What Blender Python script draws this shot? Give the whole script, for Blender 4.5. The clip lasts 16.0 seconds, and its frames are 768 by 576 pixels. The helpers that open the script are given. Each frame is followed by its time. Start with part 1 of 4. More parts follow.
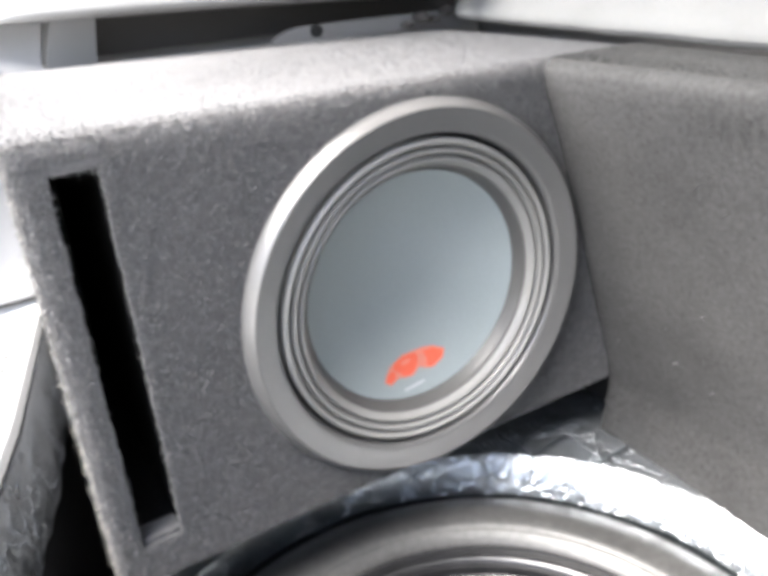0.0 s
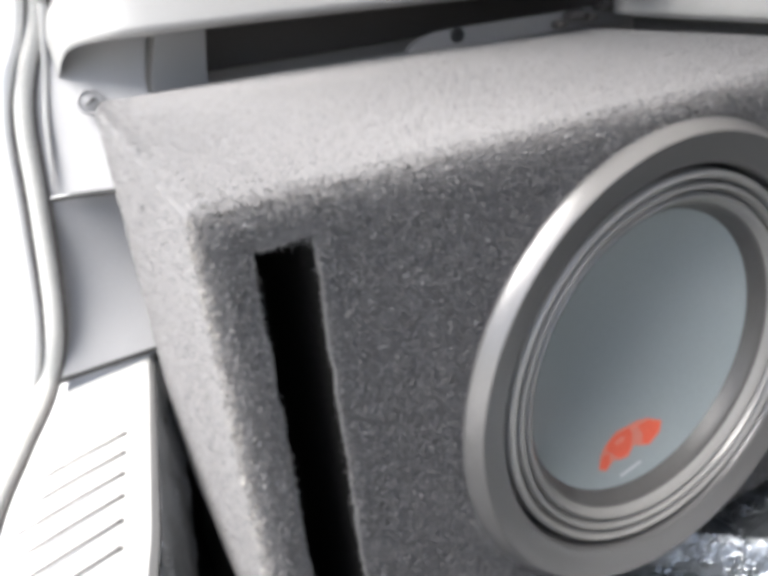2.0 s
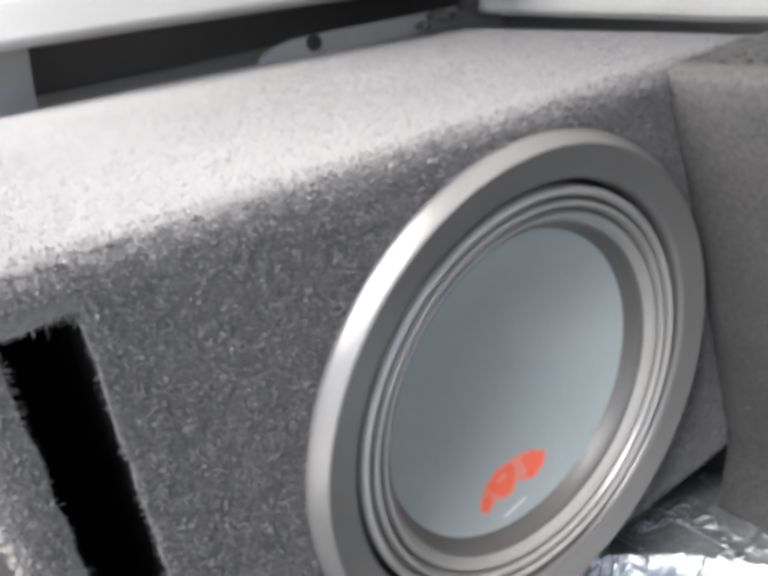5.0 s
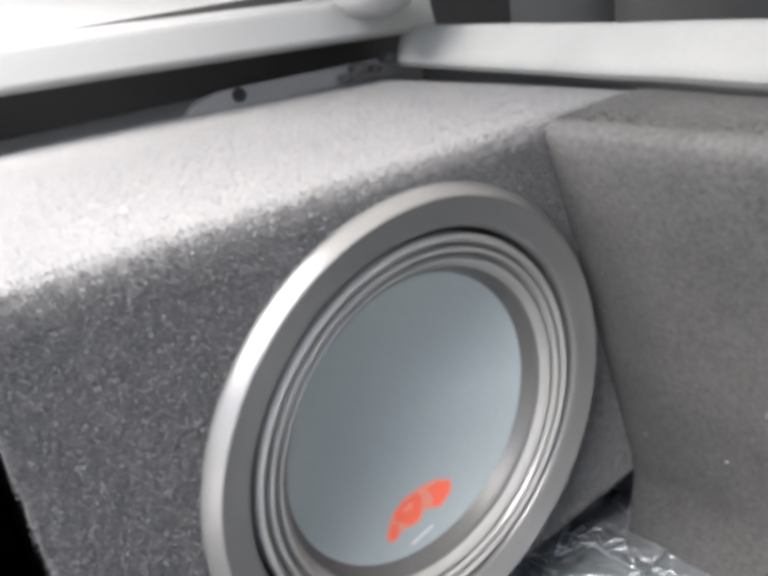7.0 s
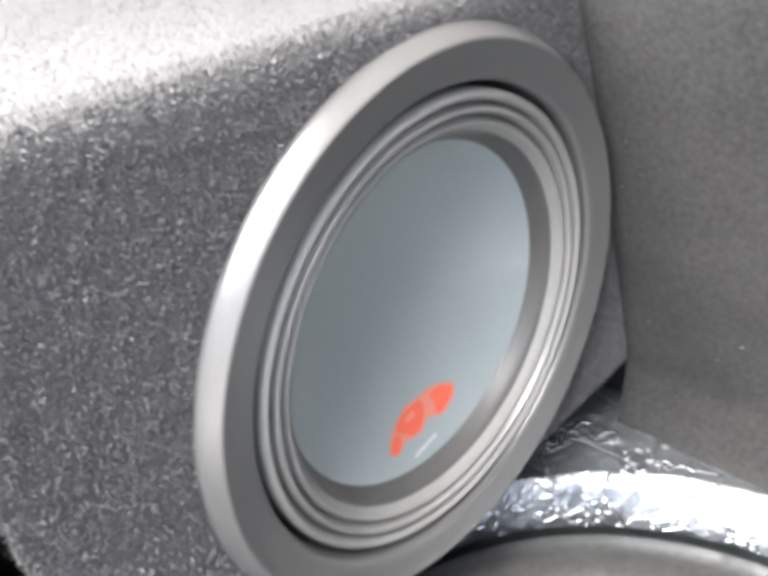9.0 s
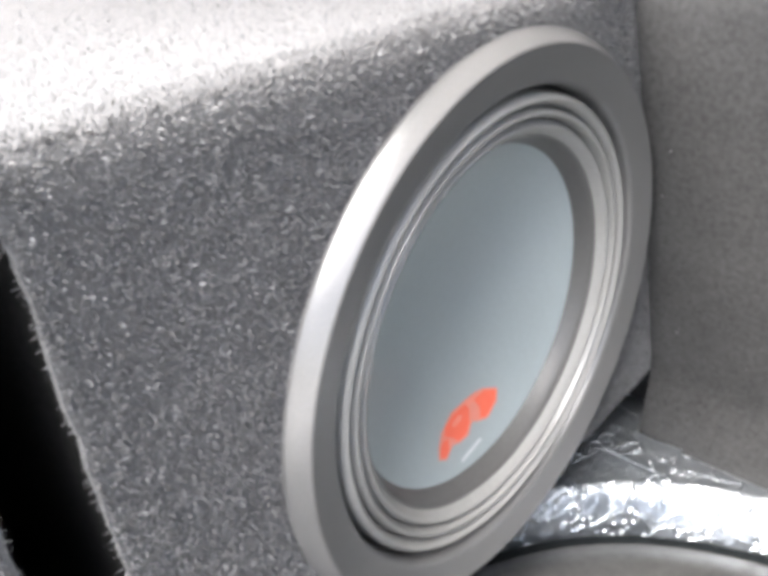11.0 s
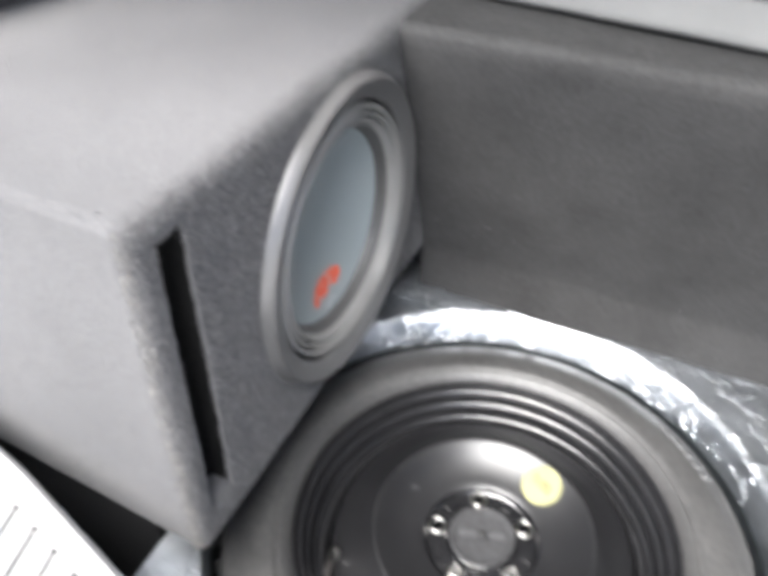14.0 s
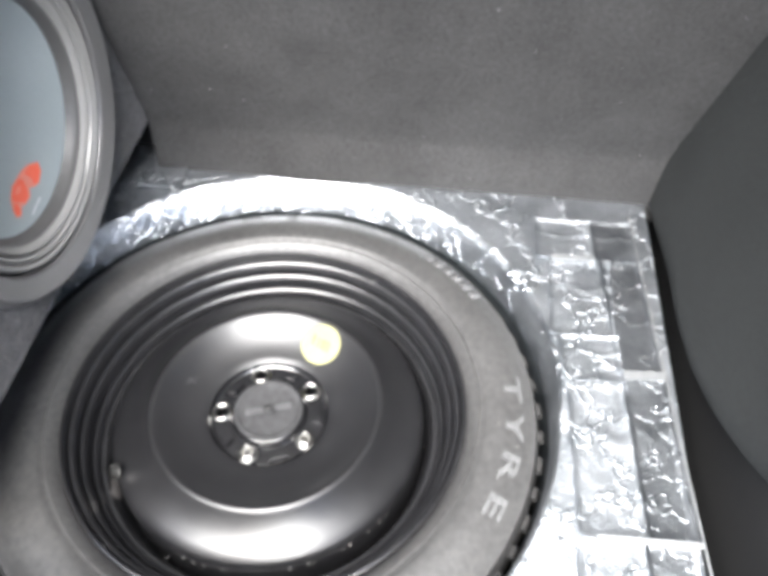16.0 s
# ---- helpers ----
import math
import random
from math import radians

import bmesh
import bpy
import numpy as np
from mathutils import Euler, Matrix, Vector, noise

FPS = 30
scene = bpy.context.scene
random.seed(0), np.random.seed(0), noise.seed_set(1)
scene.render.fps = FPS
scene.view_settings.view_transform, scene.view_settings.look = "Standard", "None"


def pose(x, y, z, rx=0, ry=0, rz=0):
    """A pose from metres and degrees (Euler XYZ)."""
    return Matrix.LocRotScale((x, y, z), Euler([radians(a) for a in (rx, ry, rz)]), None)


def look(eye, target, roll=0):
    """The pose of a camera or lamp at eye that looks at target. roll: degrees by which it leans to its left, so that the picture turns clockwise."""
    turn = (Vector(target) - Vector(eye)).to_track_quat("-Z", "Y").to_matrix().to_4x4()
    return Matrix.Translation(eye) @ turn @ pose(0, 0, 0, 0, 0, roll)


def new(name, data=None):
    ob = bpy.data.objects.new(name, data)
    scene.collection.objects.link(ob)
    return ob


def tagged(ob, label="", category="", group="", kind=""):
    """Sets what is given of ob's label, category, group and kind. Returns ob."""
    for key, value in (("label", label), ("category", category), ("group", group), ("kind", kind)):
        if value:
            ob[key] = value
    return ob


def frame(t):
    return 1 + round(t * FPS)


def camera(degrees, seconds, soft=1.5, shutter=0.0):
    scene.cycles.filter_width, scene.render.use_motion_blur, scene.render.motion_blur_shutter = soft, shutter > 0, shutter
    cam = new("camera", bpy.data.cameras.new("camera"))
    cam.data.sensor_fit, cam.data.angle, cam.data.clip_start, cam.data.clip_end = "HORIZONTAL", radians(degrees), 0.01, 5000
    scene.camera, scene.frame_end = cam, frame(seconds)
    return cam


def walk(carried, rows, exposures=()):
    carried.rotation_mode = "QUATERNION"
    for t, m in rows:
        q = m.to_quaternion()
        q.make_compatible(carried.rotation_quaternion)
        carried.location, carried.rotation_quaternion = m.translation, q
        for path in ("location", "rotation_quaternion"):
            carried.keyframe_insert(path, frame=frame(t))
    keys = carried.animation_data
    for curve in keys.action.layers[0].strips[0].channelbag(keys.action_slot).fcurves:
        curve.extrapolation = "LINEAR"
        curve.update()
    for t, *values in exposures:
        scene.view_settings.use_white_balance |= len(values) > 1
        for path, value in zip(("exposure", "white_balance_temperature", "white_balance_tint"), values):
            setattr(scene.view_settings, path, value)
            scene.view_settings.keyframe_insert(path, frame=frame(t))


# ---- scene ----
cam = camera(54.75, 16.0, soft=5.2, shutter=0.35)
PATH = [
    (0.0, 0.0040, -0.4748, 0.5398, 65.01, 4.76, -30.67),
    (0.5, -0.0019, -0.4447, 0.5447, 65.25, 4.98, -30.97),
    (1.0, -0.0154, -0.4086, 0.5168, 65.16, 6.24, -27.16),
    (1.5, -0.0410, -0.3617, 0.5276, 66.01, 6.74, -25.49),
    (2.0, -0.0445, -0.2947, 0.5456, 64.99, 6.69, -29.56),
    (2.5, -0.0504, -0.2367, 0.5433, 63.84, 7.25, -38.39),
    (3.0, -0.0360, -0.2312, 0.5410, 64.86, 8.01, -41.26),
    (3.5, -0.0081, -0.2382, 0.5329, 64.28, 8.42, -38.92),
    (4.0, 0.0055, -0.2418, 0.5310, 65.62, 8.06, -35.94),
    (4.5, 0.0197, -0.2549, 0.5353, 63.74, 7.93, -35.95),
    (7.0, 0.0536, -0.3216, 0.5545, 65.98, 8.16, -38.86),
    (7.5, 0.0428, -0.3021, 0.5343, 64.94, 5.52, -38.75),
    (8.0, 0.0545, -0.2629, 0.5164, 60.56, 5.23, -40.88),
    (10.5, 0.0324, -0.2098, 0.5141, 57.23, 5.90, -50.11),
    (11.0, 0.0132, -0.1959, 0.5107, 58.93, 4.50, -47.80),
    (11.5, 0.0102, -0.1933, 0.5413, 57.15, 5.76, -48.96),
    (12.0, 0.0131, -0.1748, 0.5249, 54.92, 3.70, -44.29),
    (12.5, 0.0050, -0.1640, 0.5454, 54.91, 3.02, -41.46),
    (13.0, -0.0403, -0.1860, 0.6142, 56.41, 3.23, -45.50),
    (13.5, -0.1354, -0.2395, 0.6814, 57.86, 1.40, -52.76),
    (14.0, -0.2432, -0.2909, 0.7166, 49.76, -0.28, -65.31),
    (14.5, -0.2247, -0.3142, 0.7072, 41.17, -3.61, -77.13),
    (15.0, -0.2106, -0.3514, 0.6828, 41.19, -1.89, -82.71),
    (15.5, -0.1983, -0.3738, 0.6627, 39.96, -0.89, -84.13),
    (16.0, -0.1894, -0.3713, 0.6657, 40.56, -0.09, -83.58),
]
EXPOSURES = [(0.0, 2.42, 6500, 10), (1.5, 2.3, 6500, 10), (2.0, 1.7, 6500, 10),
             (2.5, 1.7, 6500, 10), (3.5, 1.95, 6500, 10), (4.5, 2.0, 6500, 10), (7.0, 2.15, 6500, 10), (8.0, 2.25, 6500, 10), (11.0, 2.3, 6500, 10), (11.5, 2.2, 6500, 10),
             (12.0, 2.06, 6500, 10), (12.5, 2.14, 6500, 10), (13.0, 1.88, 6450, 10), (13.5, 1.5, 6350, 10), (14.0, 1.6, 6320, 10), (14.5, 1.86, 6320, 10), (16.0, 1.96, 6320, 10)]
walk(cam, [(t, pose(x, y, z, a, b, c)) for t, x, y, z, a, b, c in PATH], EXPOSURES)

# ---- daylight: bright overcast sky over the open tailgate ----
world = bpy.data.worlds.new("sky")
scene.world = world
world.use_nodes = True
wn = world.node_tree.nodes
sky = wn.new("ShaderNodeTexSky")
sky.sky_type = "NISHITA"
sky.sun_disc = False
sky.sun_elevation, sky.sun_rotation = radians(60), radians(281)
sky.air_density, sky.dust_density, sky.ozone_density = 1.0, 4.0, 1.0
wn["Background"].inputs["Strength"].default_value = 0.105
world.node_tree.links.new(sky.outputs["Color"], wn["Background"].inputs["Color"])
sun = new("sun", bpy.data.lights.new("sun", "SUN"))
sun.data.energy, sun.data.angle, sun.data.color = 4.1, radians(52), (1.0, 0.985, 0.955)
sun.matrix_world = look((-1.08, 0.18, 1.82), (0, 0, 0))

# ---- measures of the place ----
H = 0.445          # top of the box and of the seat back
FLOOR = 0.041      # foil-covered boot floor
BOX_Z = 0.102       # underside of the box
BOX_X0, BOX_X1, BOX_D = 0.018, 0.553, 0.384
SUB = (0.3018, 0.2692)        # x, z of the speaker's axis
WHEEL = (0.2024, -0.2068)       # x, y of the spare wheel's axis


# ---- materials ----
def nodes_of(name):
    m = bpy.data.materials.new(name)
    m.use_nodes = True
    return m, m.node_tree.nodes, m.node_tree.links, m.node_tree.nodes["Principled BSDF"]


def noise_node(n, l, scale, detail=4.0, rough=0.55):
    tc = n.new("ShaderNodeTexCoord")
    nz = n.new("ShaderNodeTexNoise")
    nz.inputs["Scale"].default_value = scale
    nz.inputs["Detail"].default_value = detail
    nz.inputs["Roughness"].default_value = rough
    l.new(tc.outputs["Object"], nz.inputs["Vector"])
    return nz


def ramp(n, l, source, stops):
    r = n.new("ShaderNodeValToRGB")
    r.color_ramp.elements[0].position, r.color_ramp.elements[0].color = stops[0][0], (*stops[0][1], 1)
    r.color_ramp.elements[1].position, r.color_ramp.elements[1].color = stops[-1][0], (*stops[-1][1], 1)
    for p, c in stops[1:-1]:
        e = r.color_ramp.elements.new(p)
        e.color = (*c, 1)
    l.new(source, r.inputs["Fac"])
    return r


def mixed(n, l, a, b, fac, mode="MULTIPLY"):
    mx = n.new("ShaderNodeMix")
    mx.data_type, mx.blend_type = "RGBA", mode
    mx.inputs[0].default_value = fac
    l.new(a, mx.inputs[6])
    l.new(b, mx.inputs[7])
    return mx.outputs[2]


def surface(name, dark, light, scale=40.0, rough=0.6, metal=0.0, bump=0.2, bump_scale=None, big=6.0, big_dark=0.8,
            sheen=0.0, coat=0.0, spread=0.1, depth=0.002):
    """A two-scale procedural surface: fine grain between two colours, broad stains, and a fine relief."""
    m, n, l, p = nodes_of(name)
    fine = noise_node(n, l, scale)
    broad = noise_node(n, l, big, 3.0)
    c1 = ramp(n, l, fine.outputs["Fac"], [(0.3, dark), (0.7, light)])
    c2 = ramp(n, l, broad.outputs["Fac"], [(0.3, (big_dark,) * 3), (0.65, (1, 1, 1))])
    l.new(mixed(n, l, c1.outputs["Color"], c2.outputs["Color"], 1.0), p.inputs["Base Color"])
    rr = n.new("ShaderNodeMapRange")
    rr.inputs["To Min"].default_value, rr.inputs["To Max"].default_value = max(0.03, rough - spread), min(1, rough + spread)
    l.new(broad.outputs["Fac"], rr.inputs["Value"])
    l.new(rr.outputs["Result"], p.inputs["Roughness"])
    p.inputs["Metallic"].default_value = metal
    p.inputs["Sheen Weight"].default_value = sheen
    p.inputs["Coat Weight"].default_value = coat
    p.inputs["Coat Roughness"].default_value = max(0.05, rough * 0.7)
    if bump:
        b = n.new("ShaderNodeBump")
        b.inputs["Strength"].default_value = bump
        b.inputs["Distance"].default_value = depth
        bn = noise_node(n, l, bump_scale or scale * 2, 5.0, 0.6)
        l.new(bn.outputs["Fac"], b.inputs["Height"])
        l.new(b.outputs["Normal"], p.inputs["Normal"])
    return m


def fibre_material(name, dark, light, warm, tufts, sheen, spread=0.4):
    """Carpet fibres, each strand with a shade of its own."""
    m, n, l, p = nodes_of(name)
    geo = n.new("ShaderNodeNewGeometry")
    c = ramp(n, l, geo.outputs["Random Per Island"], [(0.0, dark), (0.55, warm), (0.94, light), (1.0, tuple(min(1, v * 1.35) for v in light))])
    broad = noise_node(n, l, 9.0, 3.0)
    c2 = ramp(n, l, broad.outputs["Fac"], [(0.3, (0.85, 0.85, 0.85)), (0.65, (1, 1, 1))])
    tuft = noise_node(n, l, tufts, 2.0)
    c3 = ramp(n, l, tuft.outputs["Fac"], [(0.36, (1 - spread,) * 3), (0.5, (0.97, 0.97, 0.97)), (0.66, (1 + spread,) * 3)])
    both = mixed(n, l, c.outputs["Color"], c2.outputs["Color"], 1.0)
    l.new(mixed(n, l, both, c3.outputs["Color"], 1.0), p.inputs["Base Color"])
    p.inputs["Roughness"].default_value = 0.85
    p.inputs["Sheen Weight"].default_value = sheen
    return m


carpet = surface("grey_box_carpet", (0.10, 0.098, 0.10), (0.155, 0.153, 0.155), 420, 0.95, bump=0.5, bump_scale=700, sheen=0.12)
# one carpet in two tones: front pile lightened to offset its weaker light
carpet_fibre = fibre_material("lightened_carpet_fibre", (0.100, 0.098, 0.099), (0.225, 0.222, 0.225), (0.155, 0.1525, 0.154), 150.0, 0.4, 0.34)
brushed_fibre = fibre_material("brushed_carpet_fibre", (0.105, 0.1035, 0.105), (0.135, 0.133, 0.1355), (0.118, 0.1165, 0.1185), 260.0, 0.12, 0.16)
frayed_fibre = fibre_material("frayed_carpet_fibre", (0.12, 0.115, 0.107), (0.36, 0.345, 0.315), (0.24, 0.23, 0.21), 200.0, 0.1)
felt = surface("grey_seat_felt", (0.043, 0.0425, 0.042), (0.076, 0.075, 0.074), 260, 0.95, bump=0.4, bump_scale=700, big=14, big_dark=0.72)
felt_fibre = fibre_material("seat_felt_fibre", (0.034, 0.0342, 0.034), (0.073, 0.073, 0.0722), (0.055, 0.055, 0.0544), 130.0, 0.0, 0.5)
lint_white = surface("pale_lint", (0.30, 0.30, 0.29), (0.42, 0.42, 0.41), 300, 0.9, bump=0.0)
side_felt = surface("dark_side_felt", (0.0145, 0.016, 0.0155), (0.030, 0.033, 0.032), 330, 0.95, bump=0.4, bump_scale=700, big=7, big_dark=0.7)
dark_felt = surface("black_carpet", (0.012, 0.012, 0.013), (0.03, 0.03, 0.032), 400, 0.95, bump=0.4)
# near-black so that the shade low on the boot side is in the colour
shaded_felt = surface("shaded_low_carpet", (0.006, 0.006, 0.0062), (0.017, 0.0168, 0.0172), 330, 0.95, bump=0.4, bump_scale=700, big=11, big_dark=0.6)
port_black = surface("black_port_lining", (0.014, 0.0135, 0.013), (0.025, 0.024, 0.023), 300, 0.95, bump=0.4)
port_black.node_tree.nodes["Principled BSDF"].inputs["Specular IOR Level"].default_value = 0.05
trim_ring = surface("satin_grey_ring", (0.185, 0.181, 0.180), (0.212, 0.208, 0.207), 900, 0.32, metal=0.35, bump=0.05, big=12, big_dark=0.93, spread=0.04)
rubber = surface("grey_rubber_surround", (0.29, 0.283, 0.274), (0.34, 0.333, 0.323), 600, 0.26, bump=0.05, big=15, big_dark=0.9, spread=0.02)
# the surround's rubber again, darkened to put the shade of its inner slope in
shaded_rubber = surface("shaded_grey_rubber", (0.092, 0.089, 0.087), (0.118, 0.115, 0.112), 600, 0.42, bump=0.05, big=15, big_dark=0.9)
black_gap = surface("black_gasket", (0.015, 0.015, 0.015), (0.03, 0.03, 0.03), 300, 0.7)
cone_mat = surface("blue_grey_cone", (0.36, 0.405, 0.415), (0.38, 0.43, 0.44), 300, 0.42, metal=0.15, bump=0.02, big=10, big_dark=0.95, spread=0.03, coat=0.12)
cone_mat.node_tree.nodes["Principled BSDF"].inputs["Coat Roughness"].default_value = 0.06
cone_mat.node_tree.nodes["Principled BSDF"].inputs["Coat IOR"].default_value = 1.5
logo_red = surface("orange_red_print", (0.91, 0.15, 0.085), (0.95, 0.19, 0.11), 200, 0.45, bump=0.0)
logo_pale = surface("faded_orange_print", (0.88, 0.26, 0.19), (0.92, 0.31, 0.23), 200, 0.45, bump=0.0)
logo_edge = surface("faded_salmon_print", (0.80, 0.27, 0.20), (0.84, 0.31, 0.24), 200, 0.4, bump=0.0, spread=0.03)
print_grey = surface("pale_grey_print", (0.66, 0.68, 0.69), (0.72, 0.74, 0.75), 200, 0.45, bump=0.0)
light_trim = surface("light_grey_plastic", (0.295, 0.295, 0.29), (0.34, 0.34, 0.335), 900, 0.5, bump=0.12, bump_scale=1400, big=5, big_dark=0.93, depth=0.0006)
mid_trim = surface("grey_plastic", (0.26, 0.26, 0.265), (0.31, 0.31, 0.315), 900, 0.5, bump=0.12, bump_scale=1400, big=5, big_dark=0.9, depth=0.0006)
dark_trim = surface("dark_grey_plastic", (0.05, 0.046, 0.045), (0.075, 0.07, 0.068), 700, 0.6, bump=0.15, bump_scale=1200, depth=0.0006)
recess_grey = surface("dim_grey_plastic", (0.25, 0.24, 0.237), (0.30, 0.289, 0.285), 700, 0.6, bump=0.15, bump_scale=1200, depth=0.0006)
white_paint = surface("white_car_paint", (0.70, 0.70, 0.69), (0.76, 0.76, 0.75), 300, 0.3, bump=0.0, coat=0.5)
brown_paint = surface("grey_brown_gutter_paint", (0.05, 0.044, 0.036), (0.15, 0.135, 0.11), 45, 0.4, bump=0.1, coat=0.4)
seal_rubber = surface("pale_grey_rubber_seal", (0.42, 0.42, 0.40), (0.50, 0.50, 0.48), 300, 0.55, bump=0.1)
strip_fabric = surface("pale_grey_seat_fabric", (0.22, 0.22, 0.216), (0.26, 0.26, 0.254), 700, 0.9, bump=0.4, bump_scale=900, sheen=0.1)
seat_cloth = surface("charcoal_seat_cloth", (0.085, 0.081, 0.080), (0.125, 0.119, 0.118), 600, 0.9, bump=0.4, bump_scale=900, sheen=0.2)
clamp_grey = surface("worn_grey_plastic", (0.022, 0.022, 0.023), (0.045, 0.045, 0.047), 120, 0.8, bump=0.05, spread=0.06)
clamp_grey.node_tree.nodes["Principled BSDF"].inputs["Specular IOR Level"].default_value = 0.5
scratch_grey = surface("bare_scratched_metal", (0.09, 0.09, 0.09), (0.14, 0.14, 0.14), 200, 0.5, bump=0.0)
wing_grey = surface("grey_plastic_bar", (0.050, 0.050, 0.052), (0.080, 0.080, 0.083), 120, 0.6, bump=0.05)
chrome = surface("chrome", (0.75, 0.76, 0.78), (0.8, 0.81, 0.83), 100, 0.12, metal=1.0, bump=0.0)
steel = surface("zinc_plated_steel", (0.36, 0.355, 0.34), (0.46, 0.455, 0.44), 200, 0.28, metal=1.0, bump=0.1)
black_steel = surface("black_painted_steel", (0.010, 0.010, 0.011), (0.014, 0.014, 0.015), 60, 0.33, bump=0.02, bump_scale=150, coat=0.2, big=14, big_dark=0.85, spread=0.05)
black_steel.node_tree.nodes["Principled BSDF"].inputs["Specular IOR Level"].default_value = 0.75
black_steel.node_tree.nodes["Principled BSDF"].inputs["Coat Roughness"].default_value = 0.24
rim_steel = surface("satin_black_rim_paint", (0.014, 0.014, 0.015), (0.024, 0.024, 0.026), 60, 0.25, bump=0.03, bump_scale=150, big=14, big_dark=0.85, spread=0.05)
rim_steel.node_tree.nodes["Principled BSDF"].inputs["Specular IOR Level"].default_value = 0.9
gloss_steel = surface("glossy_black_rim_paint", (0.008, 0.008, 0.009), (0.013, 0.013, 0.014), 60, 0.16, bump=0.02, bump_scale=150, big=14, big_dark=0.85, spread=0.03)
gloss_steel.node_tree.nodes["Principled BSDF"].inputs["Specular IOR Level"].default_value = 1.0
tyre_rubber = surface("black_tyre_rubber", (0.050, 0.049, 0.049), (0.082, 0.081, 0.080), 150, 0.42, bump=0.1, bump_scale=300, big=9, big_dark=0.8)
tyre_rubber.node_tree.nodes["Principled BSDF"].inputs["Specular IOR Level"].default_value = 0.65
letter_rubber = surface("dusty_raised_rubber", (0.085, 0.086, 0.087), (0.17, 0.171, 0.172), 200, 0.6, bump=0.1)
grit_grey = surface("pale_grit", (0.16, 0.155, 0.145), (0.30, 0.29, 0.275), 300, 0.8, bump=0.0)
yellow_label = surface("pale_yellow_paper", (0.27, 0.262, 0.125), (0.31, 0.302, 0.15), 200, 0.6, bump=0.0)
olive_ink = surface("olive_ink", (0.11, 0.105, 0.045), (0.15, 0.142, 0.06), 200, 0.6, bump=0.0)
concrete = surface("pale_concrete", (0.46, 0.455, 0.44), (0.56, 0.555, 0.54), 12, 0.9, bump=0.4, bump_scale=60, big=0.8, big_dark=0.85)
headliner = surface("pale_headliner", (0.42, 0.41, 0.39), (0.48, 0.47, 0.45), 400, 0.95, bump=0.3)
glass, gn, gl, gp = nodes_of("window_glass")
gp.inputs["Base Color"].default_value = (0.9, 0.95, 0.93, 1)
gp.inputs["Roughness"].default_value = 0.02
gp.inputs["Transmission Weight"].default_value = 1.0
gp.inputs["IOR"].default_value = 1.45


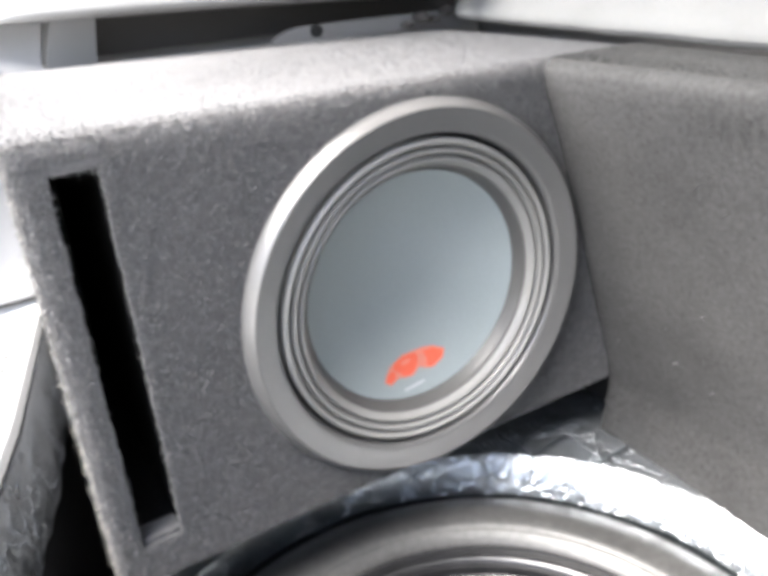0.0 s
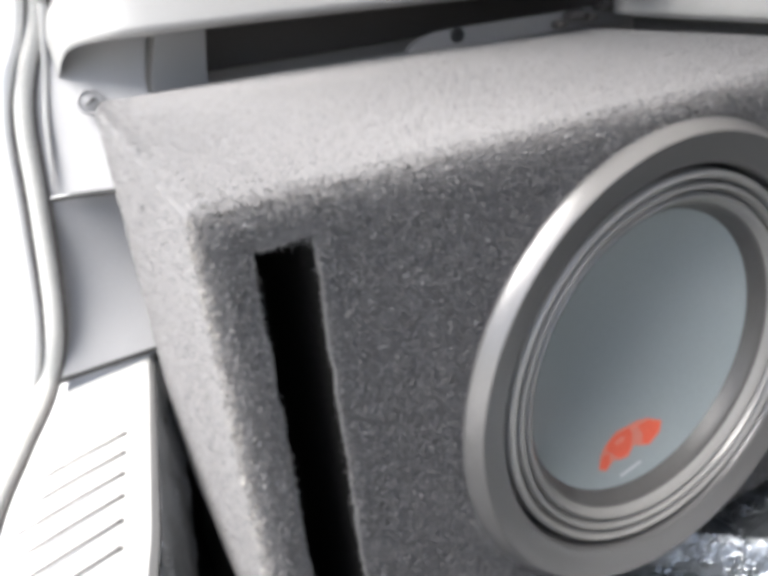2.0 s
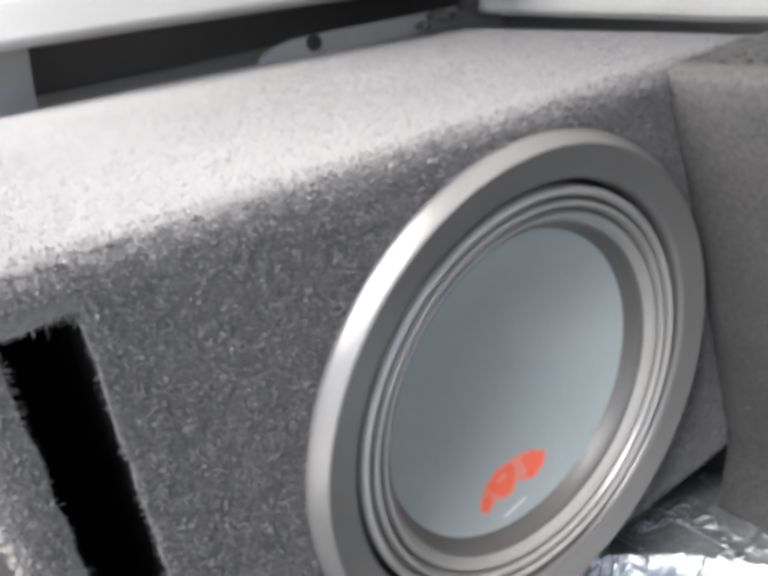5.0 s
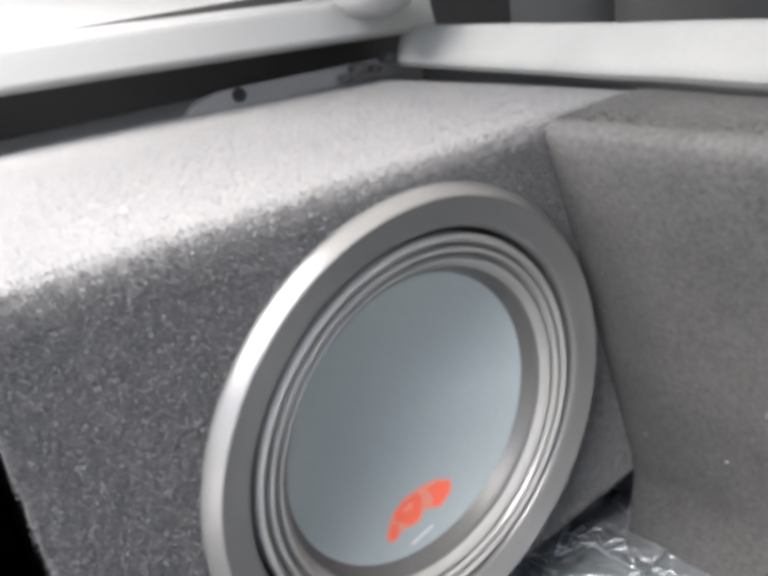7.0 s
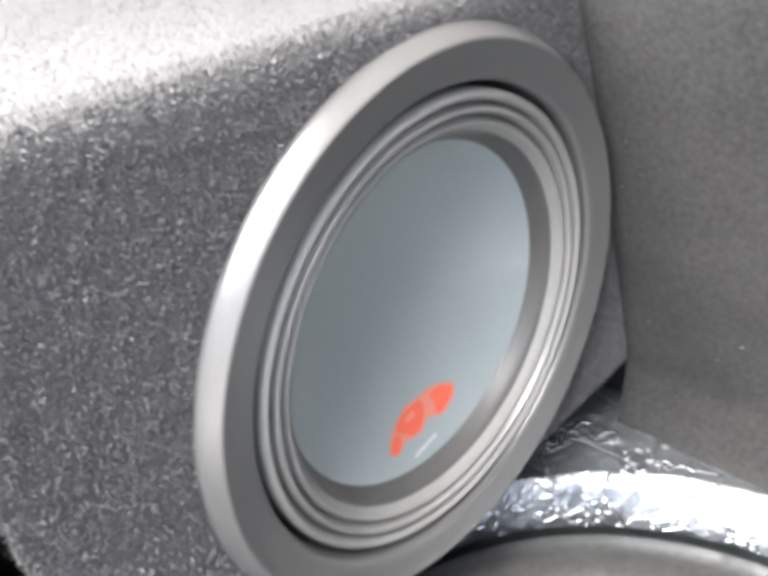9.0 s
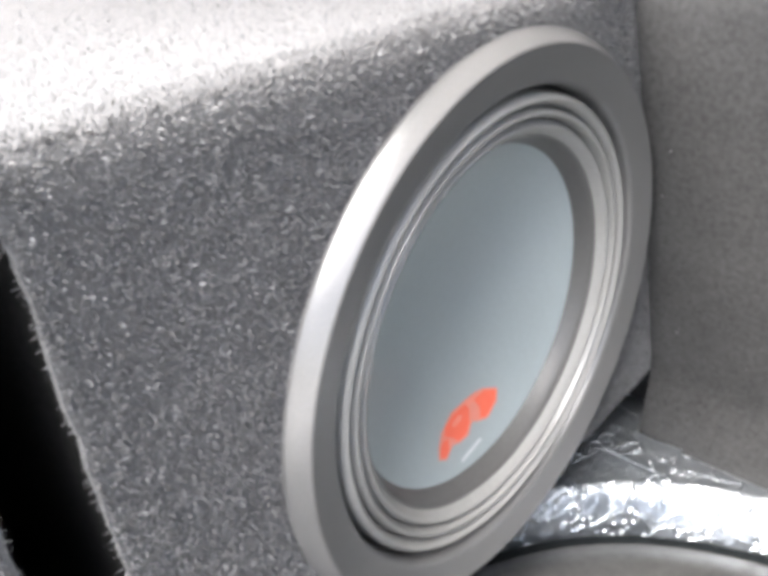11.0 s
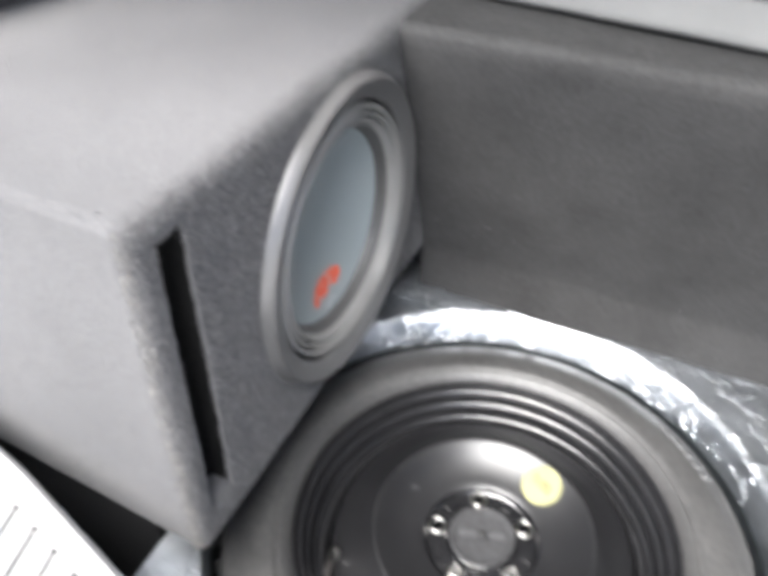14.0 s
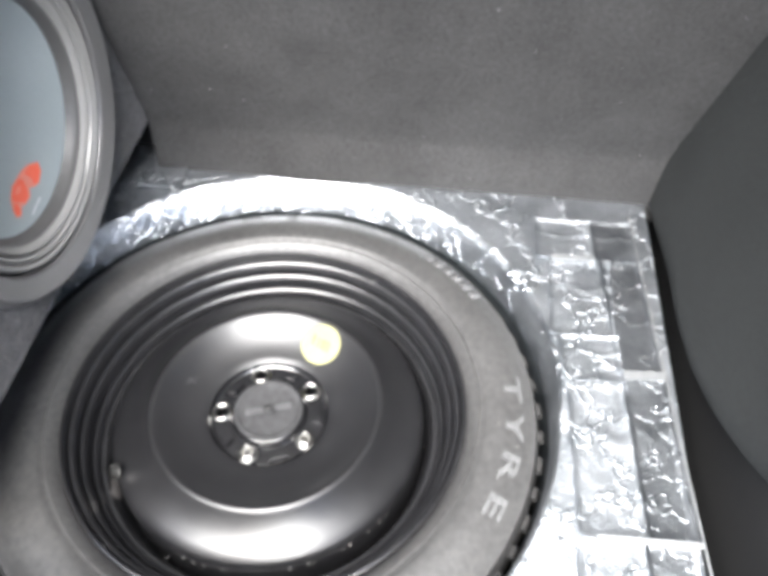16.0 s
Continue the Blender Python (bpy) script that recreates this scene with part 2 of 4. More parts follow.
def foil_material(name, crease, dents, smooth_, rough_, tone=1.0, wrinkles=0.0):
    """Aluminium-faced sound-deadening sheet: crumpled, with dull smears."""
    m, n, l, p = nodes_of(name)
    broad = noise_node(n, l, 22.0, 5.0, 0.65)
    c = ramp(n, l, broad.outputs["Fac"], [(0.3, (0.42 * tone, 0.45 * tone, 0.475 * tone)), (0.60, (0.62 * tone, 0.655 * tone, 0.69 * tone))])
    l.new(c.outputs["Color"], p.inputs["Base Color"])
    p.inputs["Metallic"].default_value = 1.0
    rr = n.new("ShaderNodeMapRange")
    rr.inputs["To Min"].default_value, rr.inputs["To Max"].default_value = smooth_, rough_
    l.new(broad.outputs["Fac"], rr.inputs["Value"])
    l.new(rr.outputs["Result"], p.inputs["Roughness"])
    tc = n.new("ShaderNodeTexCoord")
    v = n.new("ShaderNodeTexVoronoi")
    v.inputs["Scale"].default_value = 17.0
    v.feature = "DISTANCE_TO_EDGE"
    wob = noise_node(n, l, 30.0, 3.0)
    add = n.new("ShaderNodeVectorMath")
    add.operation = "MULTIPLY_ADD"
    add.inputs[1].default_value = (0.09, 0.09, 0.09)
    l.new(wob.outputs["Color"], add.inputs[0])
    l.new(tc.outputs["Object"], add.inputs[2])
    l.new(add.outputs[0], v.inputs["Vector"])
    line = n.new("ShaderNodeMapRange")
    line.inputs["From Min"].default_value, line.inputs["From Max"].default_value = 0.0, 0.045
    line.inputs["To Min"].default_value, line.inputs["To Max"].default_value = 1.0, 0.0
    l.new(v.outputs["Distance"], line.inputs["Value"])
    b1 = n.new("ShaderNodeBump")
    b1.inputs["Strength"].default_value, b1.inputs["Distance"].default_value = crease, 0.0025
    l.new(line.outputs["Result"], b1.inputs["Height"])
    b2 = n.new("ShaderNodeBump")
    b2.inputs["Strength"].default_value, b2.inputs["Distance"].default_value = dents, 0.006
    nz = noise_node(n, l, 36.0, 3.0, 0.5)
    l.new(nz.outputs["Fac"], b2.inputs["Height"])
    l.new(b1.outputs["Normal"], b2.inputs["Normal"])
    # fine sharp wrinkles between the large creases
    v2 = n.new("ShaderNodeTexVoronoi")
    v2.inputs["Scale"].default_value = 62.0
    v2.feature = "DISTANCE_TO_EDGE"
    stretch = n.new("ShaderNodeVectorMath")
    stretch.operation = "MULTIPLY"
    stretch.inputs[1].default_value = (1.0, 0.45, 1.0)
    l.new(add.outputs[0], stretch.inputs[0])
    l.new(stretch.outputs[0], v2.inputs["Vector"])
    fine = n.new("ShaderNodeMapRange")
    fine.inputs["From Min"].default_value, fine.inputs["From Max"].default_value = 0.0, 0.10
    fine.inputs["To Min"].default_value, fine.inputs["To Max"].default_value = 1.0, 0.0
    l.new(v2.outputs["Distance"], fine.inputs["Value"])
    b3 = n.new("ShaderNodeBump")
    b3.inputs["Strength"].default_value, b3.inputs["Distance"].default_value = wrinkles, 0.0012
    l.new(fine.outputs["Result"], b3.inputs["Height"])
    l.new(b2.outputs["Normal"], b3.inputs["Normal"])
    l.new(b3.outputs["Normal"], p.inputs["Normal"])
    return m


foil = foil_material("crumpled_foil", 0.7, 0.09, 0.42, 0.58, 0.86, 0.30)
smooth_foil = foil_material("flat_teal_foil", 0.35, 0.05, 0.34, 0.5, 0.64, 0.22)
dull_foil = foil_material("dull_smeared_foil", 1.0, 0.6, 0.2, 0.40, 0.85, 0.5)
lip_foil = foil_material("stretched_foil", 0.5, 0.32, 0.24, 0.42, 1.12, 0.28)
# teal wall taken very dark: holds the shade of the gap round the tyre
shaded_well = surface("shaded_teal_well", (0.016, 0.019, 0.021), (0.035, 0.040, 0.043), 60, 0.35, bump=0.3, bump_scale=120, big=20, big_dark=0.6)
tape = surface("white_edge_of_foil", (0.50, 0.52, 0.53), (0.62, 0.64, 0.65), 80, 0.42, metal=0.7, bump=0.2)


# ---- builders ----
def mesh_of(name, bm, material, smooth=True):
    bmesh.ops.recalc_face_normals(bm, faces=bm.faces)
    for e in bm.edges:
        if len(e.link_faces) == 2 and e.calc_face_angle(0.0) > radians(42):
            e.smooth = False
    me = bpy.data.meshes.new(name)
    bm.to_mesh(me)
    bm.free()
    me.materials.append(material)
    if smooth:
        for f in me.polygons:
            f.use_smooth = True
    return me


def part(name, bm, material, parent=None, label="", smooth=True):
    ob = new(name, mesh_of(name, bm, material, smooth))
    if parent is not None:
        ob.parent = parent
    return tagged(ob, label)


def thing(name, label, category, kind="", group="", at=(0, 0, 0)):
    e = new(name)
    e.location = at
    e.empty_display_size = 0.05
    return tagged(e, label, category, group, kind)


def block(x0, x1, y0, y1, z0, z1, bevel=0.0, seg=3):
    bm = bmesh.new()
    bmesh.ops.create_cube(bm, size=1.0, matrix=Matrix.Translation(((x0 + x1) / 2, (y0 + y1) / 2, (z0 + z1) / 2)) @ Matrix.Diagonal((x1 - x0, y1 - y0, z1 - z0, 1)))
    if bevel:
        bmesh.ops.bevel(bm, geom=bm.edges[:], offset=bevel, segments=seg, affect="EDGES", profile=0.5)
    return bm


def revolve(profile, m, seg=96, cut=None):
    """Turns a profile of (radius, height) about the z axis of m."""
    bm = bmesh.new()
    rings = []
    for r, h in profile:
        if r < 1e-6:
            rings.append([bm.verts.new(m @ Vector((0, 0, h)))])
        else:
            rings.append([bm.verts.new(m @ Vector((r * math.cos(2 * math.pi * k / seg), r * math.sin(2 * math.pi * k / seg), h))) for k in range(seg)])
    for a, b in zip(rings, rings[1:]):
        for k in range(seg):
            k2 = (k + 1) % seg
            if len(a) == 1:
                bm.faces.new((a[0], b[k], b[k2]))
            elif len(b) == 1:
                bm.faces.new((a[k], b[0], a[k2]))
            else:
                bm.faces.new((a[k], b[k], b[k2], a[k2]))
    return bm


def smooth_line(points, steps=8):
    """A Catmull-Rom line through points."""
    pts = [Vector(p) for p in points]
    pts = [2 * pts[0] - pts[1]] + pts + [2 * pts[-1] - pts[-2]]
    out = []
    for i in range(1, len(pts) - 2):
        for s in range(steps):
            t = s / steps
            a, b, c, d = pts[i - 1:i + 3]
            out.append(0.5 * ((2 * b) + (c - a) * t + (2 * a - 5 * b + 4 * c - d) * t * t + (3 * b - a - 3 * c + d) * t ** 3))
    return out + [pts[-2]]


def tube(path, radius, seg=12, flat=1.0, taper=1.0):
    """A round bar along a path; the ring is carried along without twisting."""
    bm = bmesh.new()
    rings = []
    u = None
    for i, p in enumerate(path):
        d = (path[min(i + 1, len(path) - 1)] - path[max(i - 1, 0)]).normalized()
        if u is None:
            u = d.cross(Vector((0.3, 0.5, 0.8))).normalized()
        u = (u - d * u.dot(d)).normalized()
        v = d.cross(u)
        rad = radius * (1 + (taper - 1) * i / (len(path) - 1))
        rings.append([bm.verts.new(p + rad * (math.cos(2 * math.pi * k / seg) * u + flat * math.sin(2 * math.pi * k / seg) * v)) for k in range(seg)])
    for a, b in zip(rings, rings[1:]):
        for k in range(seg):
            bm.faces.new((a[k], a[(k + 1) % seg], b[(k + 1) % seg], b[k]))
    bm.faces.new(rings[0])
    bm.faces.new(rings[-1])
    return bm


def sheet(f, nu, nv, thick=0.0):
    """A grid of f(u, v) for u, v from 0 to 1, made solid by a thickness."""
    bm = bmesh.new()
    g = [[bm.verts.new(f(i / nu, j / nv)) for j in range(nv + 1)] for i in range(nu + 1)]
    for i in range(nu):
        for j in range(nv):
            bm.faces.new((g[i][j], g[i + 1][j], g[i + 1][j + 1], g[i][j + 1]))
    if thick:
        bm.normal_update()
        bmesh.ops.solidify(bm, geom=bm.faces[:], thickness=thick)
    return bm


def prism(outline, m, depth, bevel=0.0):
    """A flat outline in the xy plane of m, given a depth along its z."""
    bm = bmesh.new()
    lo = [bm.verts.new(m @ Vector((x, y, 0))) for x, y in outline]
    hi = [bm.verts.new(m @ Vector((x, y, depth))) for x, y in outline]
    bm.faces.new(lo)
    bm.faces.new(hi)
    for k in range(len(lo)):
        k2 = (k + 1) % len(lo)
        bm.faces.new((lo[k], lo[k2], hi[k2], hi[k]))
    if bevel:
        bmesh.ops.bevel(bm, geom=bm.edges[:], offset=bevel, segments=2, affect="EDGES")
    return bm


def pile(name, base, normal, material, parent, length, width, lean, seed, label):
    """Carpet fibres as slim curved blades on the given feet."""
    rng = np.random.default_rng(seed)
    n = len(base)
    d = normal + rng.normal(0, lean, (n, 3))
    d /= np.linalg.norm(d, axis=1, keepdims=True)
    side = np.cross(d, rng.normal(0, 1, (n, 3)))
    side /= np.linalg.norm(side, axis=1, keepdims=True) + 1e-9
    ln = length * rng.uniform(0.45, 1.25, (n, 1))
    bend = rng.normal(0, 0.35, (n, 3)) * ln
    w = width * rng.uniform(0.6, 1.3, (n, 1))
    v = np.empty((n, 5, 3))
    root = base - normal * 0.0006
    v[:, 0], v[:, 1] = root - side * w, root + side * w
    mid = base + d * ln * 0.55
    v[:, 2], v[:, 3] = mid + side * w * 0.8, mid - side * w * 0.8
    v[:, 4] = base + d * ln + bend * 0.5
    k = np.arange(n)[:, None] * 5
    quads = k + np.array([0, 1, 2, 3])
    tris = k + np.array([3, 2, 4])
    me = bpy.data.meshes.new(name)
    me.vertices.add(n * 5)
    me.vertices.foreach_set("co", v.reshape(-1))
    loops = np.concatenate([quads.reshape(-1), tris.reshape(-1)])
    me.loops.add(len(loops))
    me.loops.foreach_set("vertex_index", loops.astype(np.int32))
    me.polygons.add(2 * n)
    me.polygons.foreach_set("loop_start", np.concatenate([np.arange(n) * 4, 4 * n + np.arange(n) * 3]).astype(np.int32))
    me.update(calc_edges=True)
    me.materials.append(material)
    ob = new(name, me)
    ob.parent = parent
    return tagged(ob, label, kind="stuff")


def rounded(p, lo, hi, r):
    """Points of a sharp box moved on to the box with rounded edges, and their normals."""
    inner = np.clip(p, lo + r, hi - r)
    d = p - inner
    ln = np.linalg.norm(d, axis=1, keepdims=True)
    nrm = d / np.maximum(ln, 1e-9)
    return inner + nrm * r, nrm


# ---- ground outside and closing shell of the car ----
g = part("ground", sheet(lambda u, v: Vector((-60 + 120 * u, -60 + 120 * v, -0.62)), 4, 4), concrete)
tagged(g, "pale concrete ground outside the open tailgate", "ground", kind="structure")


def car_shell():
    roof = part("ceiling", block(0.09, 2.3, -0.78, 0.62, 1.02, 1.05), headliner)
    tagged(roof, "pale fabric headliner under the roof", "ceiling", kind="structure")
    front = part("wall_front", block(2.28, 2.32, -0.78, 0.62, -0.3, 1.02), seat_cloth)
    tagged(front, "charcoal bulkhead at the far end of the cabin", "wall", kind="structure")
    cabin = part("floor_cabin", block(0.75, 2.3, -0.78, 0.62, -0.32, -0.28), dark_felt)
    tagged(cabin, "black carpeted cabin floor", "floor", kind="structure")
    for nm, y0, y1 in (("wall_left", 0.60, 0.64), ("wall_right", -0.80, -0.76)):
        w = thing(nm, "body side with a long side window", "wall", "structure")
        part("lower_side", block(0.02, 2.3, y0, y1, -0.3, 0.60), light_trim, w)
        part("roof_rail", block(0.05, 2.3, y0, y1, 0.94, 1.02), light_trim, w)
        part("pillar", block(0.05, 0.20, y0, y1, 0.60, 0.94), light_trim, w)
        part("pillar", block(0.95, 1.05, y0, y1, 0.60, 0.94), light_trim, w)
        part("pillar", block(2.1, 2.3, y0, y1, 0.60, 0.94), light_trim, w)
        if y1 < 0:
            part("rear_pillar", block(-0.12, 0.045, -0.80, -0.67, 0.15, 0.98, 0.02), mid_trim, w)
        for xa, xb in ((0.20, 0.95), (1.05, 2.1)):
            p = part("pane", block(xa, xb, (y0 + y1) / 2 - 0.002, (y0 + y1) / 2 + 0.002, 0.60, 0.94), glass, w, "clear side window glass")
            p.visible_shadow = False


car_shell()


# ---- boot floor with the spare-wheel well ----
def crumple(x, y, s=1.0):
    a = noise.noise(Vector((x * 28, y * 28, 0.3))) * 0.0022 + noise.noise(Vector((x * 75, y * 75, 4.7))) * 0.0011
    return 0.45 * a * s


def boot_floor():
    fl = thing("floor", "boot floor lined with crumpled aluminium sound-deadening foil", "floor", "structure")
    bm = bmesh.new()
    cx, cy = WHEEL
    seg, rings = 240, 26
    x0, x1, y0, y1 = -0.05, 0.60, -0.614, 0.078
    rows = []
    # well bottom, wall, sloping lip, then flat out to the edges
    for r, z in ((0.0, -0.20), (0.20, -0.20), (0.268, -0.19), (0.2835, -0.12), (0.285, -0.05), (0.2855, -0.028)):
        rows.append([(r, z, 0.0)] * seg)
    for i in range(rings + 1):
        t = i / rings
        row = []
        for k in range(seg):
            a = 2 * math.pi * k / seg
            c, s = math.cos(a), math.sin(a)
            edge = min(((x1 - cx) if c > 0 else (cx - x0)) / max(abs(c), 1e-6), ((y1 - cy) if s > 0 else (cy - y0)) / max(abs(s), 1e-6))
            edge = max(edge, 0.316)
            if t < 0.3:
                q = t / 0.3
                wide = 0.12 + 0.88 * max(0.0, c) ** 0.7
                if q < 0.3:
                    r, z = 0.286 + 0.010 * q, -0.024 + 0.11 * q
                else:
                    w = (q - 0.3) / 0.7
                    r, z = 0.289 + 0.026 * wide * w, 0.009 + 0.032 * (1.35 * w - 0.35 * w * w * w)
            else:
                q = (t - 0.3) / 0.7
                r0 = 0.289 + 0.026 * (0.12 + 0.88 * max(0.0, c) ** 0.7)
                r = r0 + max(edge - r0, 0.001) * q
                z = FLOOR
            row.append((r, z, 1.5 if t < 0.3 else 1.0))
        rows.append(row)
    vs = []
    for row in rows:
        ring = []
        for k, (r, z, s) in enumerate(row):
            a = 2 * math.pi * k / seg
            x, y = cx + r * math.cos(a), cy + r * math.sin(a)
            ring.append(bm.verts.new((x, y, z + crumple(x, y, s))))
        vs.append(ring)
    for i, (a, b) in enumerate(zip(vs, vs[1:])):
        if i < 14:
            continue
        for k in range(seg):
            bm.faces.new((a[k], b[k], b[(k + 1) % seg], a[(k + 1) % seg]))
    def belt(rings_):
        out = bmesh.new()
        band = [[out.verts.new(v.co) for v in ring] for ring in rings_]
        for a, b in zip(band, band[1:]):
            for k in range(seg):
                out.faces.new((a[k], b[k], b[(k + 1) % seg], a[(k + 1) % seg]))
        return out, band
    well, band = belt(vs[1:9])
    well.faces.new(band[0])
    part("well_wall", well, shaded_well, fl, "teal wall of the spare-wheel well, darkened for the shaded gap")
    lip, band = belt(vs[8:15])
    part("well_lip", lip, lip_foil, fl, "smoothly stretched foil over the rounded lip of the well")
    for ring in vs[:14]:
        for v in ring:
            bm.verts.remove(v)
    part("floor_pan", bm, foil, fl)
    # overlapping foil sheets, each a little crumpled and turned up at its edges
    sheets = ((0.437, -0.512, 0.062, 0.066, 1, foil), (0.350, -0.527, 0.108, 0.068, -1, foil), (0.268, -0.533, 0.056, 0.060, 2, foil), (0.160, -0.538, 0.156, 0.058, 1, foil), (0.02, -0.538, 0.115, 0.060, -1, foil),
              (0.434, -0.567, 0.062, 0.044, 3, smooth_foil), (0.327, -0.576, 0.150, 0.042, 3, smooth_foil), (0.166, -0.585, 0.166, 0.040, 2.6, smooth_foil), (0.012, -0.589, 0.136, 0.044, 2, smooth_foil))
    for i, (x, y, w, d, turn, mat) in enumerate(sheets):
        m = pose(x, y, FLOOR + 0.0030 + 0.0010 * (i % 3) + (0.0012 if mat is smooth_foil else 0), 0, 0, turn)
        rough = 0.9 if mat is foil else 0.4
        part("foil_sheet", sheet(lambda u, v: m @ Vector(((u - 0.5) * w + 0.002 * noise.noise(Vector((v * 6, i, 1.0))), (v - 0.5) * d + 0.0015 * noise.noise(Vector((u * 8, i, 5.0))), crumple(x + u * w + i, y + v * d, rough) + 0.0020 * (abs(2 * u - 1) ** 14 + abs(2 * v - 1) ** 14) + 0.0012 * math.exp(-((u - 0.62 - 0.04 * math.sin(9 * v + i)) / 0.03) ** 2))), 30, 20, 0.0012), mat, fl)
    # loose crumpled foil at the foot of the box and the seat
    for x, y, w, d, turn, z in ((0.462, 0.032, 0.085, 0.045, 4, 0.006), (0.490, -0.012, 0.036, 0.060, 3, 0.005)):
        m = pose(x, y, FLOOR + z, 0, 0, turn)
        part("foil_sheet", sheet(lambda u, v: m @ Vector(((u - 0.5) * w, (v - 0.5) * d, crumple(3 * x + u * w * 2, y + v * d * 2, 1.6))), 44, 30, 0.001), foil, fl)
    for k, (x, y, w, d, turn) in enumerate(((0.404, -0.521, 0.008, 0.048, 2), (0.250, -0.583, 0.010, 0.040, 3), (0.079, -0.569, 0.006, 0.090, 1.5), (0.262, -0.6030, 0.43, 0.0016, 3.4))):
        m = pose(x, y, FLOOR + 0.0095, 0, 0, turn)
        part("foil_tape", sheet(lambda u, v: m @ Vector(((u - 0.5) * w, (v - 0.5) * d, crumple(x + u * w, y + v * d, 0.5))), 4, 16, 0.0012), tape, fl)
    return fl


boot_floor()


def side_shelf():
    s = thing("side_floor", "raised side of the boot floor under the box", "floor", "structure")
    part("raised_floor", block(0.040, 0.60, 0.088, 0.62, -0.25, BOX_Z - 0.002, 0.006), dark_felt, s)
    part("under_floor", block(-0.06, 0.65, -0.80, 0.62, -0.32, -0.255), dark_felt, s)


side_shelf()


# ---- spare wheel ----
def spare_wheel():
    w = thing("spare_wheel", "black steel space-saver spare wheel lying in the foil-lined well", "wheel")
    m = pose(WHEEL[0], WHEEL[1], 0)
    tyre = part("tyre", revolve([(0.200, -0.006), (0.204, 0.010), (0.2120, 0.0195), (0.2165, 0.0222), (0.2180, 0.0205), (0.2200, 0.0208), (0.2215, 0.0225), (0.228, 0.0245), (0.246, 0.0230), (0.262, 0.0180), (0.2715, 0.0110), (0.2745, 0.0108), (0.278, 0.003),
                                 (0.2808, -0.012), (0.2818, -0.035), (0.2818, -0.10), (0.276, -0.13), (0.262, -0.155), (0.235, -0.165), (0.205, -0.155), (0.198, -0.13)], m, 160), tyre_rubber, w,
                "black tyre with raised sidewall lettering")
    # tread blocks at the shoulder
    blk = mesh_of("tread_block", prism([(-0.0045, -0.008), (0.0045, -0.008), (0.0045, 0.008), (-0.0045, 0.008)], pose(0, 0, 0), 0.010, 0.0012), tyre_rubber, False)
    for k in range(56):
        a = 360 * k / 56
        o = new("tread_block", blk)
        o.parent = tyre
        o.matrix_local = m @ pose(0, 0, 0, 0, 0, a) @ pose(0.2755, 0, -0.0120, 0, 66, 0) @ Matrix.Diagonal((1, 1.0 if k % 2 else 0.75, 1, 1))
    beads = [(0.2045, 0.004), (0.2045, 0.012), (0.2036, 0.0155), (0.2018, 0.0162), (0.2004, 0.0135), (0.1996, 0.0060)]
    for r, z in ((0.1958, 0.0068), (0.1890, -0.0085), (0.1812, -0.0250)):
        beads += [(r + 0.0030, z - 0.0034), (r + 0.0026, z - 0.0012), (r + 0.0014, z), (r, z - 0.0008), (r - 0.0018, z - 0.0030), (r - 0.0028, z - 0.0056), (r - 0.0034, z - 0.0080), (r - 0.0038, z - 0.0106)]
    beads += [(0.1740, -0.0362), (0.1705, -0.0420), (0.1670, -0.0550), (0.163, -0.075), (0.160, -0.080)]
    part("rim", revolve(beads, m, 160), rim_steel, w)
    part("disc", revolve([(0.1625, -0.078), (0.1625, -0.022), (0.1610, -0.0155), (0.158, -0.0125), (0.150, -0.0090), (0.141, -0.0047), (0.133, 0.0002), (0.1265, 0.0052), (0.1225, 0.0088), (0.1200, 0.0112), (0.1180, 0.0123), (0.1160, 0.0122), (0.1130, 0.0108), (0.1085, 0.0078),
                                 (0.097, 0.001), (0.085, -0.0045), (0.072, -0.0090), (0.0640, -0.0105), (0.0622, -0.0120)], m, 160), black_steel, w)
    wm = m
    m = m @ Matrix.Translation((0, 0, 0.007)) @ Matrix.Diagonal((0.925, 0.925, 1, 1))     # the hub is set into the disc
    part("hub_wall", revolve([(0.0677, -0.0176), (0.0668, -0.0195), (0.0655, -0.0215), (0.062, -0.0225)], m, 96), gloss_steel, w, "glossy black bolt ring wall")
    plate = bmesh.new()
    rims = []
    for cx, cy, rr, sg in [(0, 0, 0.062, 96), (0, 0, 0.044, 96)] + [(0.054 * math.cos(radians(94 + 72 * k)), 0.054 * math.sin(radians(94 + 72 * k)), 0.0072, 24) for k in (0, 3, 4)]:
        vs = [plate.verts.new(m @ Vector((cx + rr * math.cos(2 * math.pi * k / sg), cy + rr * math.sin(2 * math.pi * k / sg), -0.0225))) for k in range(sg)]
        rims += [plate.edges.new((vs[k], vs[(k + 1) % sg])) for k in range(sg)]
        if rr < 0.01:
            low = [plate.verts.new(v.co + Vector((0, 0, -0.016))) for v in vs]
            for k in range(sg):
                plate.faces.new((vs[k], vs[(k + 1) % sg], low[(k + 1) % sg], low[k]))
    bmesh.ops.triangle_fill(plate, use_beauty=True, use_dissolve=False, edges=rims)
    part("bolt_plate", plate, gloss_steel, w, "glossy black plate with bolt holes")
    hub = part("hub_ring", revolve([(0.044, -0.0225), (0.0415, -0.0205), (0.040, -0.016), (0.0365, -0.0145), (0.0355, -0.019), (0.033, -0.021), (0.0, -0.021)], m, 160), gloss_steel, w, "glossy black bolt ring")
    for k in range(5):
        a = 94 + 72 * k
        mm = m @ pose(0, 0, 0, 0, 0, a) @ pose(0.054, 0, -0.0222)
